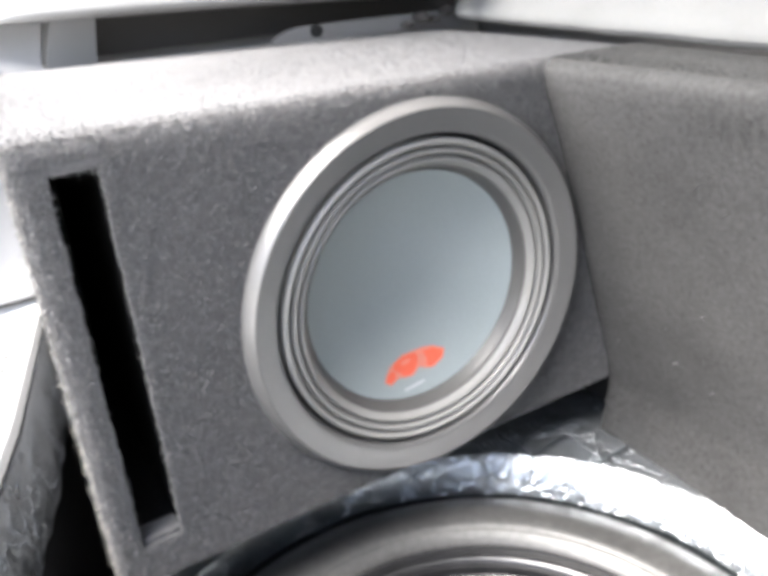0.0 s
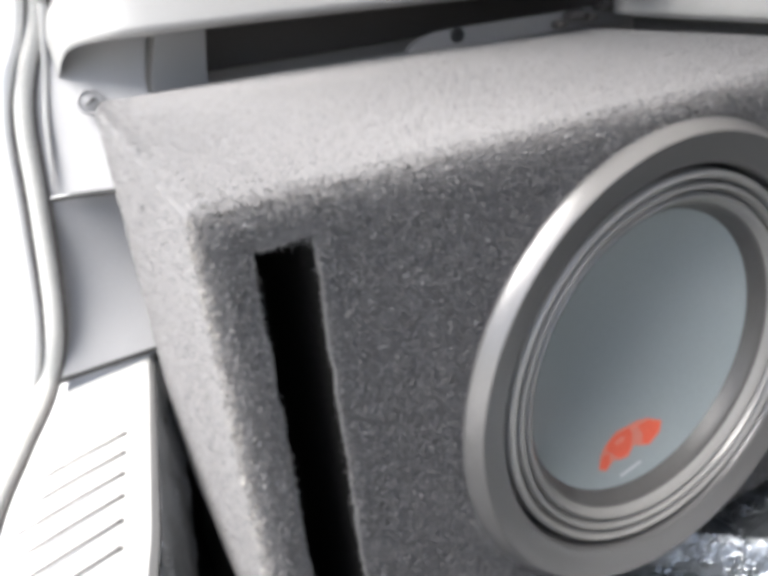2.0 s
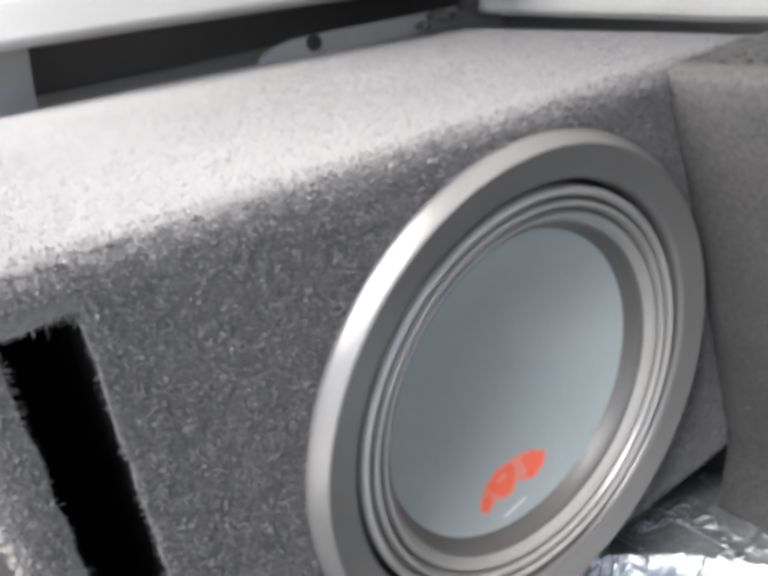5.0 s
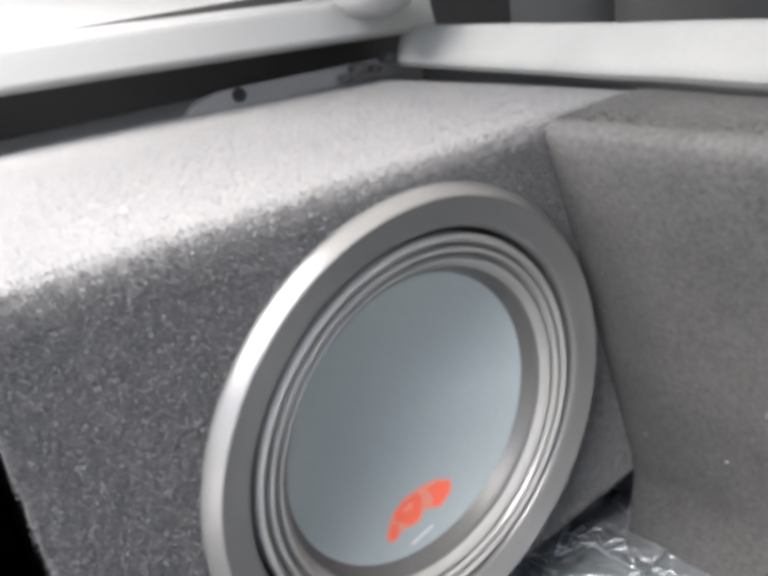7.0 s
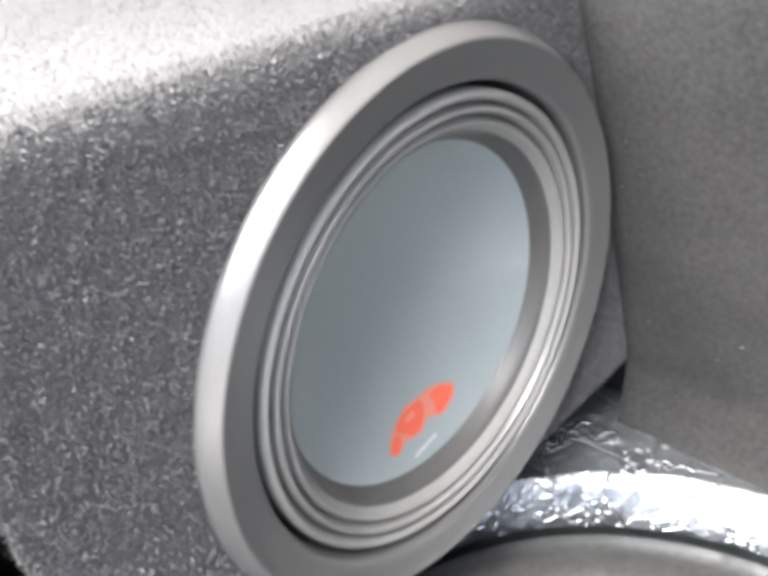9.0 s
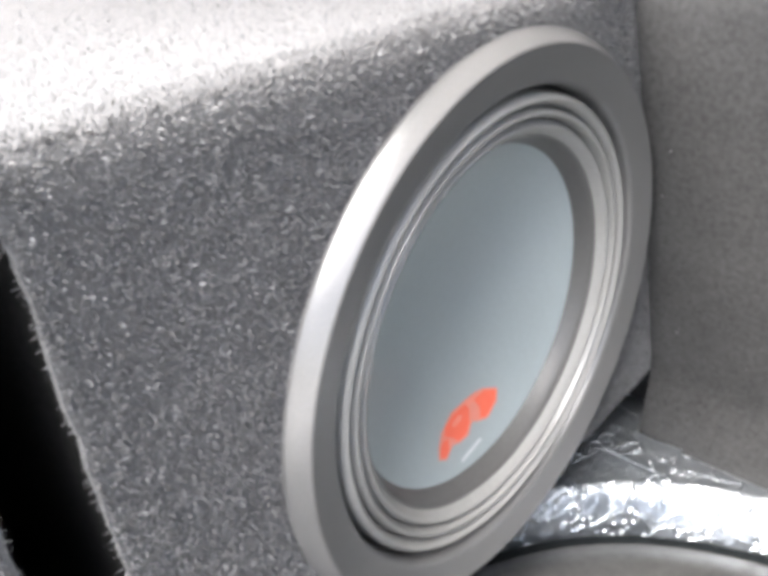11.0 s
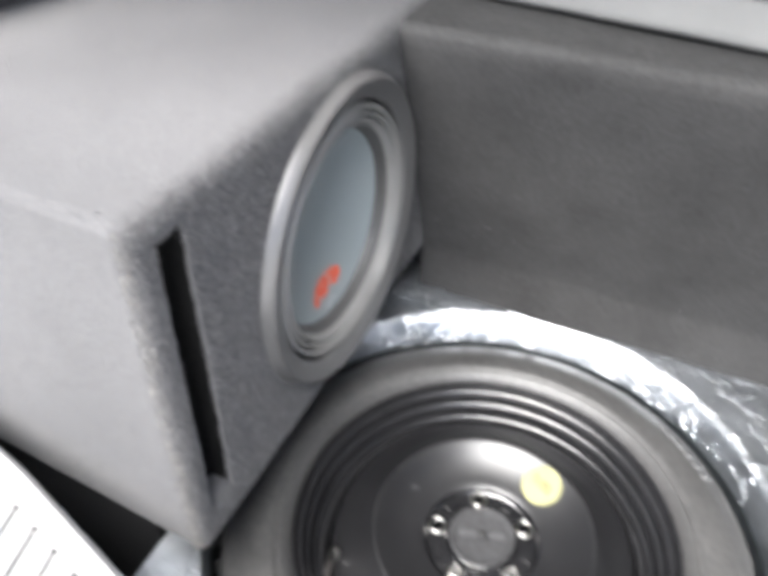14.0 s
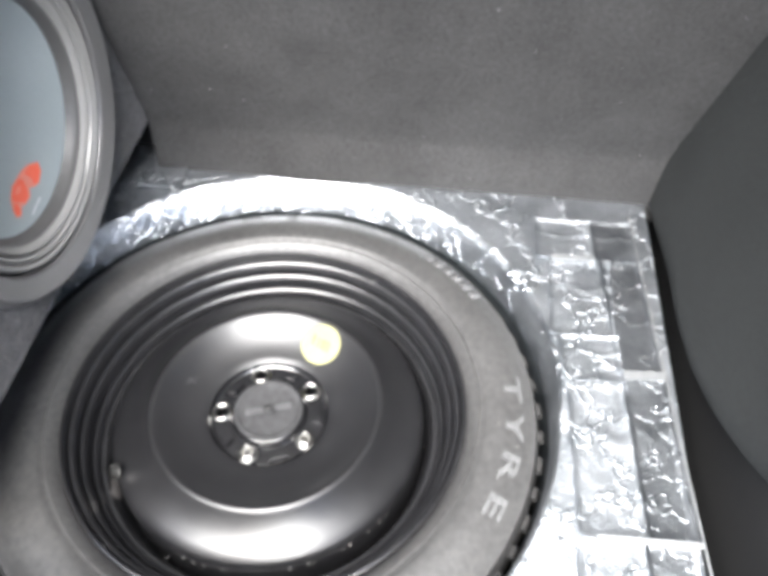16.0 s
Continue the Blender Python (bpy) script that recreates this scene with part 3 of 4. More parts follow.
        if k in (1, 2):
            bolt = part("wheel_bolt", revolve([(0.0, 0.0020), (0.0042, 0.0020), (0.0052, 0.0046), (0.0066, 0.0056), (0.0084, 0.0050), (0.0092, 0.0030), (0.0096, 0.0012), (0.0112, 0.0008), (0.0116, -0.001)], mm, 28), steel, hub, "bright zinc bolt head")
        else:
            part("bolt_hole", revolve([(0.0118, -0.0004), (0.0108, 0.0016), (0.0092, 0.0024), (0.0076, 0.0018), (0.0070, -0.0020)], mm, 28), steel, hub, "bolt hole with bright worn rim")
        s2 = m @ pose(0, 0, 0, 0, 0, a + 36) @ pose(0.054, 0, -0.0215)
        part("rib", prism([(-0.006, -0.009), (0.006, -0.012), (0.006, 0.012), (-0.006, 0.009)], s2, 0.0035, 0.0014), gloss_steel, hub)
    clamp = part("clamp_bolt", revolve([(0.0, 0.0), (0.030, 0.0), (0.0335, 0.0006), (0.0360, 0.0026), (0.0385, 0.0022), (0.0400, -0.006)], m @ pose(0, 0, -0.0145), 64), clamp_grey, w, "dark plastic clamp screw with a diagonal bar")
    for s_ in (-1, 1):
        part("wing", prism([(0.0065, -0.0036), (0.0265, -0.0062), (0.0265, 0.0030), (0.0065, 0.0036)], m @ pose(0, 0, -0.0142, 0, 0, -70 + 90 * (1 - s_)), 0.0034, 0.0012), wing_grey, clamp, "paler grey wing of the clamp")
    part("socket_rim", prism([(-0.0066, -0.0066), (0.0066, -0.0066), (0.0066, 0.0066), (-0.0066, 0.0066)], m @ pose(0, 0, -0.0145, 0, 0, 20), 0.0046, 0.0012), clamp_grey, clamp)
    part("socket", prism([(-0.0040, -0.0040), (0.0040, -0.0040), (0.0040, 0.0040), (-0.0040, 0.0040)], m @ pose(0, 0, -0.0098, 0, 0, 20), 0.0004), black_gap, clamp)
    m = wm
    for a, r, turn, ln in ((75.0, 0.0905, 62, 0.016), (75.5, 0.0900, -12, 0.011)):
        part("scratch", prism([(-ln / 2, -0.0003), (ln / 2, -0.0002), (ln / 2, 0.0003), (-ln / 2, 0.0002)], m @ pose(0, 0, 0, 0, 0, a) @ pose(r, 0, -0.0014, 0, -24, 0) @ pose(0, 0, 0, 0, 0, turn), 0.0003), scratch_grey, w, "fine pale scratch in the paint")
    rng = random.Random(17)
    for k in range(46):
        a = rng.uniform(0, 360)
        r, z = rng.choice(((0.1985, 0.0062), (0.1665, -0.052), (0.1640, -0.060), (0.236, 0.0244), (0.256, 0.0202)))
        if k < 18:
            a, r, z = rng.uniform(150, 235), 0.1640, -0.0205
        d = rng.uniform(0.0005, 0.0012)
        part("grit", revolve([(0.0, d * 0.7), (d * 0.7, d * 0.5), (d, 0.0)], m @ pose(0, 0, 0, 0, 0, a) @ pose(r, 0, z), 6), grit_grey, w, "pale grit" if k == 0 else "")
    va = 123
    vm = m @ pose(0, 0, 0, 0, 0, va) @ pose(0.172, 0, -0.052, 0, -14, 0)
    valve = part("valve", revolve([(0.006, 0.0), (0.006, 0.012), (0.0045, 0.018), (0.004, 0.040), (0.0046, 0.041), (0.0046, 0.052), (0.003, 0.054), (0, 0.054)], vm, 16), dark_trim, w, "rubber tyre valve with cap")
    part("valve_cap", revolve([(0.0052, 0.044), (0.0052, 0.055), (0.004, 0.0565), (0, 0.0565)], vm, 16), steel, valve)
    sm = m @ pose(0, 0, 0, 0, 0, -26.8) @ pose(0.0930, 0, 0.0024, 0, -26, 0)
    label = part("sticker", revolve([(0.0, 0.0012), (0.0226, 0.0012), (0.0230, 0.0)], sm, 40), yellow_label, w, "round pale yellow paper sticker with faint marks")
    for k, (px_, wd) in enumerate(((-0.0095, 0.0018), (-0.0055, 0.0014), (-0.0020, 0.0018), (0.0030, 0.0016), (0.0095, 0.0018))):
        part("mark", prism([(-0.0055, -wd / 2), (0.0055, -wd / 2), (0.0055, wd / 2), (-0.0055, wd / 2)], sm @ pose(0.001, px_, 0.0013, 0, 0, 12), 0.0003), olive_ink, label)
    return w, m, tyre


wheel, wheel_m, tyre = spare_wheel()


def tyre_letters():
    """Raised sidewall letters: the readable word, and bars for what cannot be read."""
    word = "TYRE"
    for i, ch in enumerate(word):
        cu = bpy.data.curves.new("letter", "FONT")
        cu.body, cu.size, cu.extrude, cu.align_x, cu.align_y, cu.offset = ch, 0.040, 0.0008, "CENTER", "CENTER", 0.0012
        tmp = new("letter_form", cu)
        me = bpy.data.meshes.new_from_object(tmp.evaluated_get(bpy.context.evaluated_depsgraph_get()))
        bpy.data.objects.remove(tmp)
        me.materials.clear()
        me.materials.append(letter_rubber)
        o = new("letter", me)
        o.parent = tyre
        a = -82.0 - 9.9 * i
        o.matrix_local = wheel_m @ pose(0, 0, 0, 0, 0, a) @ pose(0.2510, 0, 0.0220, 0, 15, 0) @ pose(0, 0, 0.0006, 0, 0, -90) @ Matrix.Diagonal((1.28, 0.62, 1, 1))
    for a0, n, r, ln, h in ((-36, 6, 0.2620, 0.010, 0.016), (-60, 5, 0.2165, 0.005, 0.006), (-88, 6, 0.2155, 0.004, 0.005), (160, 7, 0.2150, 0.005, 0.006), (185, 5, 0.2150, 0.005, 0.006)):
        for k in range(n):
            a = a0 - k * math.degrees(ln * 1.5 / r)
            mm = wheel_m @ pose(0, 0, 0, 0, 0, a) @ pose(r, 0, 0.0176 if r > 0.23 else 0.0195, 0, 24 if r > 0.23 else -18, 0)
            part("raised_mark", prism([(-h / 2, -ln / 2), (h / 2, -ln / 2), (h / 2, ln / 2), (-h / 2, ln / 2)], mm, 0.0012), letter_rubber if r > 0.23 else tyre_rubber, tyre)


tyre_letters()


# ---- subwoofer box ----
TOP_TILT = 0.028    # the box stands higher at its outer end
SLANT = 0.062       # lean of the box's outer side towards the seat
SLOT = (0.0408, 0.0710, 0.1405, 0.4305)
SLOT_LEAN = 0.017     # the slot runs slightly out of upright


def subwoofer_box():
    b = thing("subwoofer_box", "ported speaker box covered in fuzzy grey carpet", "speaker box")
    r = 0.010
    bm = block(BOX_X0, BOX_X1, 0.0, BOX_D, BOX_Z, H)
    bmesh.ops.bevel(bm, geom=bm.edges[:], offset=r, segments=5, affect="EDGES", profile=0.5)
    for v in bm.verts:
        if v.co.z > 0.3:
            v.co.z += TOP_TILT * (0.30 - v.co.x)
        if v.co.x < 0.1:
            v.co.x += SLANT * v.co.y + SLOT_LEAN * (v.co.z - 0.43)
    front = min(bm.faces, key=lambda f: f.calc_center_median().y - f.calc_area())
    edges = list(front.edges)
    bmesh.ops.delete(bm, geom=[front], context="FACES_ONLY")
    sx0, sx1, sz0, sz1 = SLOT
    rng = random.Random(4)
    slot_pts = []
    for (ax, az), (bx, bz) in (((sx0, sz0), (sx1, sz0)), ((sx1, sz0), (sx1, sz1)), ((sx1, sz1), (sx0, sz1)), ((sx0, sz1), (sx0, sz0))):
        n = 24 if abs(bz - az) > 0.1 else 5
        for k in range(n):
            t = k / n
            slot_pts.append((ax + (bx - ax) * t + SLOT_LEAN * (az + (bz - az) * t - sz1) + rng.uniform(-0.0009, 0.0009), az + (bz - az) * t + rng.uniform(-0.001, 0.001)))
    loops = [slot_pts, [(SUB[0] + 0.142 * math.cos(2 * math.pi * k / 72), SUB[1] + 0.142 * math.sin(2 * math.pi * k / 72)) for k in range(72)]]
    for lp in loops:
        vs = [bm.verts.new((x, 0.0, z)) for x, z in lp]
        edges += [bm.edges.new((vs[k], vs[(k + 1) % len(vs)])) for k in range(len(vs))]
        if lp is slot_pts:
            # the carpet turns in round the edge of the port
            back = [bm.verts.new((x, 0.004, z)) for x, z in lp]
            for k in range(len(vs)):
                bm.faces.new((vs[k], vs[(k + 1) % len(vs)], back[(k + 1) % len(vs)], back[k]))
    bmesh.ops.triangle_fill(bm, use_beauty=True, use_dissolve=False, edges=edges)
    body = part("body", bm, carpet, b)
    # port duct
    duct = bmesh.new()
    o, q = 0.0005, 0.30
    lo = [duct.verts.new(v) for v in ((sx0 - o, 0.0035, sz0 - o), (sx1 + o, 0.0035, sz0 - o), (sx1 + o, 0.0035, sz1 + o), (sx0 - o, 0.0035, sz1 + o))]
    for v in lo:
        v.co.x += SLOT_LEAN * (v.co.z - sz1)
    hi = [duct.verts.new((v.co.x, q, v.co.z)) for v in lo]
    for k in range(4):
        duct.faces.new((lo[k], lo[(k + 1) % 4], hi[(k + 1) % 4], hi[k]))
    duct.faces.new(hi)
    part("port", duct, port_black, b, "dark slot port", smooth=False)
    part("port_floor", block(sx0 - 0.0044, sx1 - 0.0054, 0.003, 0.022, sz0 - 0.0005, sz0 + 0.005, 0.0015), carpet, b, "frayed carpet at the foot of the port")
    # pile
    rng = np.random.default_rng(11)
    lo3, hi3 = np.array((BOX_X0, 0.0, BOX_Z)), np.array((BOX_X1, BOX_D, H))
    size = hi3 - lo3

    def face(n, axis, value):
        p = lo3 + rng.uniform(0, 1, (n, 3)) * size
        p[:, axis] = value
        return p
    pts = np.concatenate([face(189000, 1, 0.0), face(119000, 2, H), face(75000, 0, BOX_X0)])
    front_ = pts[:, 1] < 1e-6
    rr = np.hypot(pts[:, 0] - SUB[0], pts[:, 2] - SUB[1])
    lean_ = SLOT_LEAN * (pts[:, 2] - sz1)
    slot_ = (pts[:, 0] > sx0 - 0.0003 + lean_) & (pts[:, 0] < sx1 + 0.0003 + lean_) & (pts[:, 2] > sz0) & (pts[:, 2] < sz1)
    keep = ~(front_ & ((rr < 0.160) | slot_))
    keep &= ~((pts[:, 0] > 0.525) & front_)
    pts = pts[keep]
    p2, nrm = rounded(pts, lo3, hi3, r)

    def leaned(p):
        p[:, 2] += TOP_TILT * (0.30 - p[:, 0]) * np.clip((p[:, 2] - BOX_Z) / (H - BOX_Z), 0, 1)
        p[:, 0] += (SLANT * p[:, 1] + SLOT_LEAN * (p[:, 2] - 0.43)) * np.clip((0.1 - p[:, 0]) / 0.08, 0, 1)
        return p
    p2 = leaned(p2)
    turn = np.clip((nrm[:, 1] + 0.92) / 0.72, 0, 1)
    flat_ = rng.uniform(0, 1, len(nrm)) < turn * turn * (3 - 2 * turn)
    pile("carpet_nap", p2[~flat_], nrm[~flat_], carpet_fibre, b, 0.0024, 0.00037, 0.9, 5, "short fuzzy grey carpet fibres")
    pile("brushed_nap", p2[flat_], nrm[flat_], brushed_fibre, b, 0.0012, 0.00020, 2.4, 7, "short brushed grey carpet fibres")
    # longer fuzz standing along the front edges
    n = 6000
    top_ = np.stack([rng.uniform(BOX_X0, BOX_X1 - 0.02, n), 0.016 * rng.uniform(0, 1, n) ** 1.3, np.full(n, H)], 1)
    rear_ = np.stack([np.full(n // 2, BOX_X0), 0.016 * rng.uniform(0, 1, n // 2) ** 1.3, rng.uniform(BOX_Z, H, n // 2)], 1)
    p3, n3 = rounded(np.concatenate([top_, rear_]), lo3, hi3, r)
    p3 = leaned(p3)
    pile("edge_fuzz", p3, n3, brushed_fibre, b, 0.0025, 0.00018, 0.9, 9, "longer fuzz along the carpeted edges")
    # pale frayed fibres where the carpet turns round the upright corner
    n = 1500
    ends = np.stack([np.full(n, BOX_X0), 0.012 * rng.uniform(0, 1, n), BOX_Z + (H - BOX_Z) * rng.uniform(0, 1, n)], 1)
    p4, n4 = rounded(ends, lo3, hi3, r)
    pile("corner_fray", leaned(p4), n4, frayed_fibre, b, 0.0048, 0.00020, 1.1, 14, "pale beige fibres fraying along the upright corner")
    # loose strands round the port
    n = 900
    t = rng.uniform(0, 1, n)
    side = rng.integers(0, 4, n)
    e = np.zeros((n, 3))
    e[:, 0] = np.where(side == 0, sx0, np.where(side == 1, sx1, sx0 + t * (sx1 - sx0)))
    e[:, 2] = np.where(side < 2, sz0 + t * (sz1 - sz0), np.where(side == 2, sz1, sz0))
    e[:, 0] += SLOT_LEAN * (e[:, 2] - sz1)
    e[:, 1] = rng.uniform(0, 0.006, n)
    inward = np.stack([np.where(side == 0, 1.0, np.where(side == 1, -1.0, 0.0)), np.full(n, -0.5), np.where(side == 2, -1.0, np.where(side == 3, 1.0, 0.0))], 1)
    pile("frayed_edge", e, inward / np.linalg.norm(inward, axis=1, keepdims=True), carpet_fibre, b, 0.0030, 0.0002, 0.6, 6, "frayed carpet strands round the port")
    # a few long threads hanging from the port's upper corner
    n = 26
    c3 = np.stack([sx1 - 0.012 * rng.uniform(0, 1, n) ** 2, rng.uniform(0.0, 0.004, n), np.full(n, sz1)], 1)
    pile("hanging_thread", c3, np.tile(np.array([[-0.25, -0.15, -0.95]]), (n, 1)), carpet_fibre, b, 0.009, 0.00016, 0.6, 12, "long grey threads hanging into the port")
    return b


subwoofer_box()


# ---- subwoofer ----
def subwoofer():
    s = thing("subwoofer", "twelve-inch subwoofer with grey trim ring and blue-grey cone", "speaker")
    m = Matrix.Translation((SUB[0], 0, SUB[1])) @ pose(0, 0, 0, 90, 0, 0)      # local z points out of the box
    part("trim_ring", revolve([(0.158, -0.002), (0.1637, 0.0003), (0.1635, 0.0018), (0.1631, 0.0030), (0.1578, 0.0109), (0.1572, 0.0115), (0.1565, 0.0118), (0.1557, 0.0116), (0.1545, 0.0111), (0.1450, 0.0086), (0.1410, 0.0075), (0.1388, 0.0068), (0.1376, 0.0061), (0.1367, 0.0046), (0.1360, 0.0010), (0.136, -0.014)], m, 192), trim_ring, s, "satin grey trim ring")
    part("gasket", revolve([(0.1362, -0.006), (0.1335, -0.007), (0.1300, -0.005)], m, 128), black_gap, s)
    part("surround", revolve([(0.1328, -0.008), (0.1326, 0.0006), (0.1314, 0.0042), (0.1293, 0.0054), (0.1272, 0.0040), (0.1262, 0.0004), (0.1254, -0.0026), (0.1249, -0.0026), (0.1241, 0.0012), (0.1226, 0.0040), (0.1210, 0.0038), (0.1197, 0.0004), (0.1188, -0.0036), (0.1183, -0.0036),
                              (0.1172, 0.0000), (0.1152, 0.0020), (0.1130, 0.0008), (0.1114, -0.0026), (0.1100, -0.0040)], m, 192), rubber, s, "ribbed grey rubber surround")
    # slope down to the cone, its shade painted in by the darker rubber
    part("cone_edge", revolve([(0.1103, -0.0040), (0.1090, -0.0044), (0.1075, -0.0066), (0.1055, -0.0105), (0.1042, -0.0140), (0.1030, -0.0166)], m, 192), shaded_rubber, s, "inner slope of the rubber surround, with its shade in the colour")
    prof = [(0.1038, -0.0158), (0.1030, -0.0160)]
    for k in range(1, 25):
        r = 0.1030 * (1 - k / 24)
        prof.append((r, -0.0160 - 0.026 * (1 - (r / 0.1030) ** 2)))
    cone = part("cone", revolve(prof, m, 192), cone_mat, s, "smooth concave blue-grey metallic cone")

    def on_cone(x, z):
        r2 = (x * x + z * z) / 0.1030 ** 2
        return -0.0160 - 0.026 * (1 - r2) + 0.0006

    def patch(name, pts, mat, label, lift=0.0):
        bm = bmesh.new()
        # outline given on the cone, filled with a fan of small quads
        cx_ = sum(p[0] for p in pts) / len(pts)
        cz_ = sum(p[1] for p in pts) / len(pts)
        rings = []
        for f in (1.0, 0.66, 0.33):
            rings.append([bm.verts.new(m @ Vector((cx_ + (x - cx_) * f, cz_ + (z - cz_) * f, on_cone(cx_ + (x - cx_) * f, cz_ + (z - cz_) * f) + lift))) for x, z in pts])
        c = bm.verts.new(m @ Vector((cx_, cz_, on_cone(cx_, cz_) + lift)))
        n = len(pts)
        for a, b_ in zip(rings, rings[1:]):
            for k in range(n):
                bm.faces.new((a[k], a[(k + 1) % n], b_[(k + 1) % n], b_[k]))
        for k in range(n):
            bm.faces.new((rings[-1][k], rings[-1][(k + 1) % n], c))
        part(name, bm, mat, cone, label)
    patch("emblem_edge", [(-0.037, -0.083), (-0.033, -0.077), (-0.026, -0.0715), (-0.012, -0.0665), (0.001, -0.0665), (0.0105, -0.0662), (0.0203, -0.0675), (0.0315, -0.073), (0.0275, -0.081), (0.0155, -0.0865), (0.008, -0.0845),
                          (0.003, -0.081), (-0.005, -0.087), (-0.015, -0.0862), (-0.0222, -0.083), (-0.0245, -0.0855), (-0.0305, -0.0875)], logo_edge, "faded salmon edge of the emblem", -0.0003)
    patch("emblem", [(-0.0348, -0.0825), (-0.0317, -0.0786), (-0.0268, -0.0766), (-0.0225, -0.0782), (-0.0246, -0.0831), (-0.0300, -0.0859)], logo_red, "orange-red leg of the emblem")
    patch("emblem", [(-0.0250, -0.0752), (-0.0215, -0.0705), (-0.0117, -0.0684), (0.0006, -0.0685), (0.0032, -0.0727), (0.0, -0.0800), (-0.0065, -0.0850), (-0.0148, -0.0843), (-0.0205, -0.0784)], logo_red, "orange-red body of the emblem")
    patch("emblem", [(0.0009, -0.0684), (0.0105, -0.0678), (0.0116, -0.0702), (0.0034, -0.0712)], logo_pale, "faded orange bridge of the emblem")
    patch("emblem", [(0.0091, -0.0702), (0.0203, -0.0691), (0.0296, -0.0739), (0.0258, -0.0794), (0.0149, -0.0848), (0.0095, -0.0829), (0.0120, -0.0768)], logo_red, "orange-red wing of the emblem")
    patch("emblem", [(-0.0165, -0.0724), (-0.0077, -0.0708), (-0.0048, -0.0728), (-0.0078, -0.0748), (-0.0141, -0.0752)], logo_pale, "faded gap in the emblem", 0.0005)
    patch("lettering_bar", [(-0.0190, -0.0948), (0.0030, -0.0931), (0.0040, -0.0948), (-0.0180, -0.0966)], print_grey, "pale grey bar of small print")
    return s


subwoofer()


# ---- rear seat back seen from the boot ----
def seat_back():
    s = thing("rear_seat", "folding rear seat with a carpeted grey back", "seat")
    y0, y1 = -0.668, -0.0015

    def prof(y):
        t = (y1 - y) / (y1 - y0)
        back = 0.537 - 0.03 * min(1, t * 2.5)
        pts = [(0.515, FLOOR - 0.03), (0.511, FLOOR + 0.002), (0.5210, 0.095), (0.5205, 0.108), (0.5165, 0.130), (0.4745, 0.2735), (0.4475, 0.3640), (0.4290, 0.4180)]
        for k in range(1, 7):
            a = radians(15 * k)
            pts.append((0.4255 + 0.012 * (1 - math.cos(a)), 0.431 + 0.012 * math.sin(a)))
        pts += [(0.47, H - 0.001), (back - 0.006, H - 0.002), (back, H - 0.008), (back + 0.02, 0.30), (0.58, FLOOR - 0.03)]
        return pts
    bm = bmesh.new()
    rows = []
    for k in range(41):
        y = y1 + (y0 - y1) * k / 40
        rows.append([bm.verts.new((x + 0.0015 * noise.noise(Vector((x * 9, y * 9, z * 9))), y, z)) for x, z in prof(y)])
    for a, b in zip(rows, rows[1:]):
        for k in range(len(a) - 1):
            bm.faces.new((a[k], a[k + 1], b[k + 1], b[k]))
    bm.faces.new(rows[0])
    bm.faces.new(rows[-1])
    part("back_board", bm, felt, s)
    rng = np.random.default_rng(21)
    # short felt on the face and the top
    P = np.array([(0.511, FLOOR + 0.004), (0.5208, 0.10), (0.5165, 0.130), (0.4745, 0.2735), (0.4475, 0.3640), (0.4290, 0.4180), (0.4262, 0.432), (0.4375, H - 0.001), (0.505, H - 0.002)])
    seglen = np.linalg.norm(np.diff(P, axis=0), axis=1)
    n = 90000
    si = rng.choice(len(seglen), n, p=seglen / seglen.sum())
    t = rng.uniform(0, 1, (n, 1))
    q = P[si] + (P[si + 1] - P[si]) * t
    d = (P[si + 1] - P[si]) / seglen[si][:, None]
    base = np.stack([q[:, 0], y1 + (y0 - y1) * rng.uniform(0, 1, n) ** 1.4, q[:, 1]], 1)
    nrm = np.stack([-d[:, 1], np.zeros(n), d[:, 0]], 1)
    pile("felt_nap", base, nrm, felt_fibre, s, 0.0016, 0.0002, 0.9, 8, "short grey felt fibres")

    # lint caught on the felt
    n = 40
    si = rng.choice(len(seglen), n, p=seglen / seglen.sum())
    q = P[si] + (P[si + 1] - P[si]) * rng.uniform(0, 1, (n, 1))
    d = (P[si + 1] - P[si]) / seglen[si][:, None]
    pile("lint", np.stack([q[:, 0], rng.uniform(y0, y1, n), q[:, 1]], 1), np.stack([-d[:, 1], np.zeros(n), d[:, 0]], 1), lint_white, s, 0.0035, 0.0005, 1.6, 31, "pale specks of lint")

    # padded upper edge of the seat in paler cloth, behind a dark gap
    outline = [(0.575, 0.440), (0.563, 0.443), (0.559, 0.448), (0.5595, 0.453), (0.573, 0.476), (0.5755, 0.4795), (0.579, 0.481), (0.585, 0.479), (0.592, 0.470), (0.600, 0.440)]

    def pad(u, v):
        y = 0.320 - 1.0 * u
        e = min((0.320 - y) / 0.018, 1.0)
        k = 0.35 + 0.65 * math.sqrt(max(0.0, 1 - (1 - e) ** 2))
        i = v * len(outline)
        a, b = outline[int(i) % len(outline)], outline[(int(i) + 1) % len(outline)]
        x, z = a[0] + (b[0] - a[0]) * (i % 1), a[1] + (b[1] - a[1]) * (i % 1)
        return Vector((0.58 + (x - 0.58) * k + 0.117 * (y - 0.32), y, 0.469 + (z - 0.463) * k + 0.0008 * noise.noise(Vector((y * 14, z * 20, 1)))))
    part("padded_edge", sheet(pad, 80, 40), strip_fabric, s, "pale grey padded upper edge")
    part("seat_front", block(0.606, 0.74, -0.74, 0.33, -0.28, 0.452, 0.012), seat_cloth, s, "charcoal seat cloth")
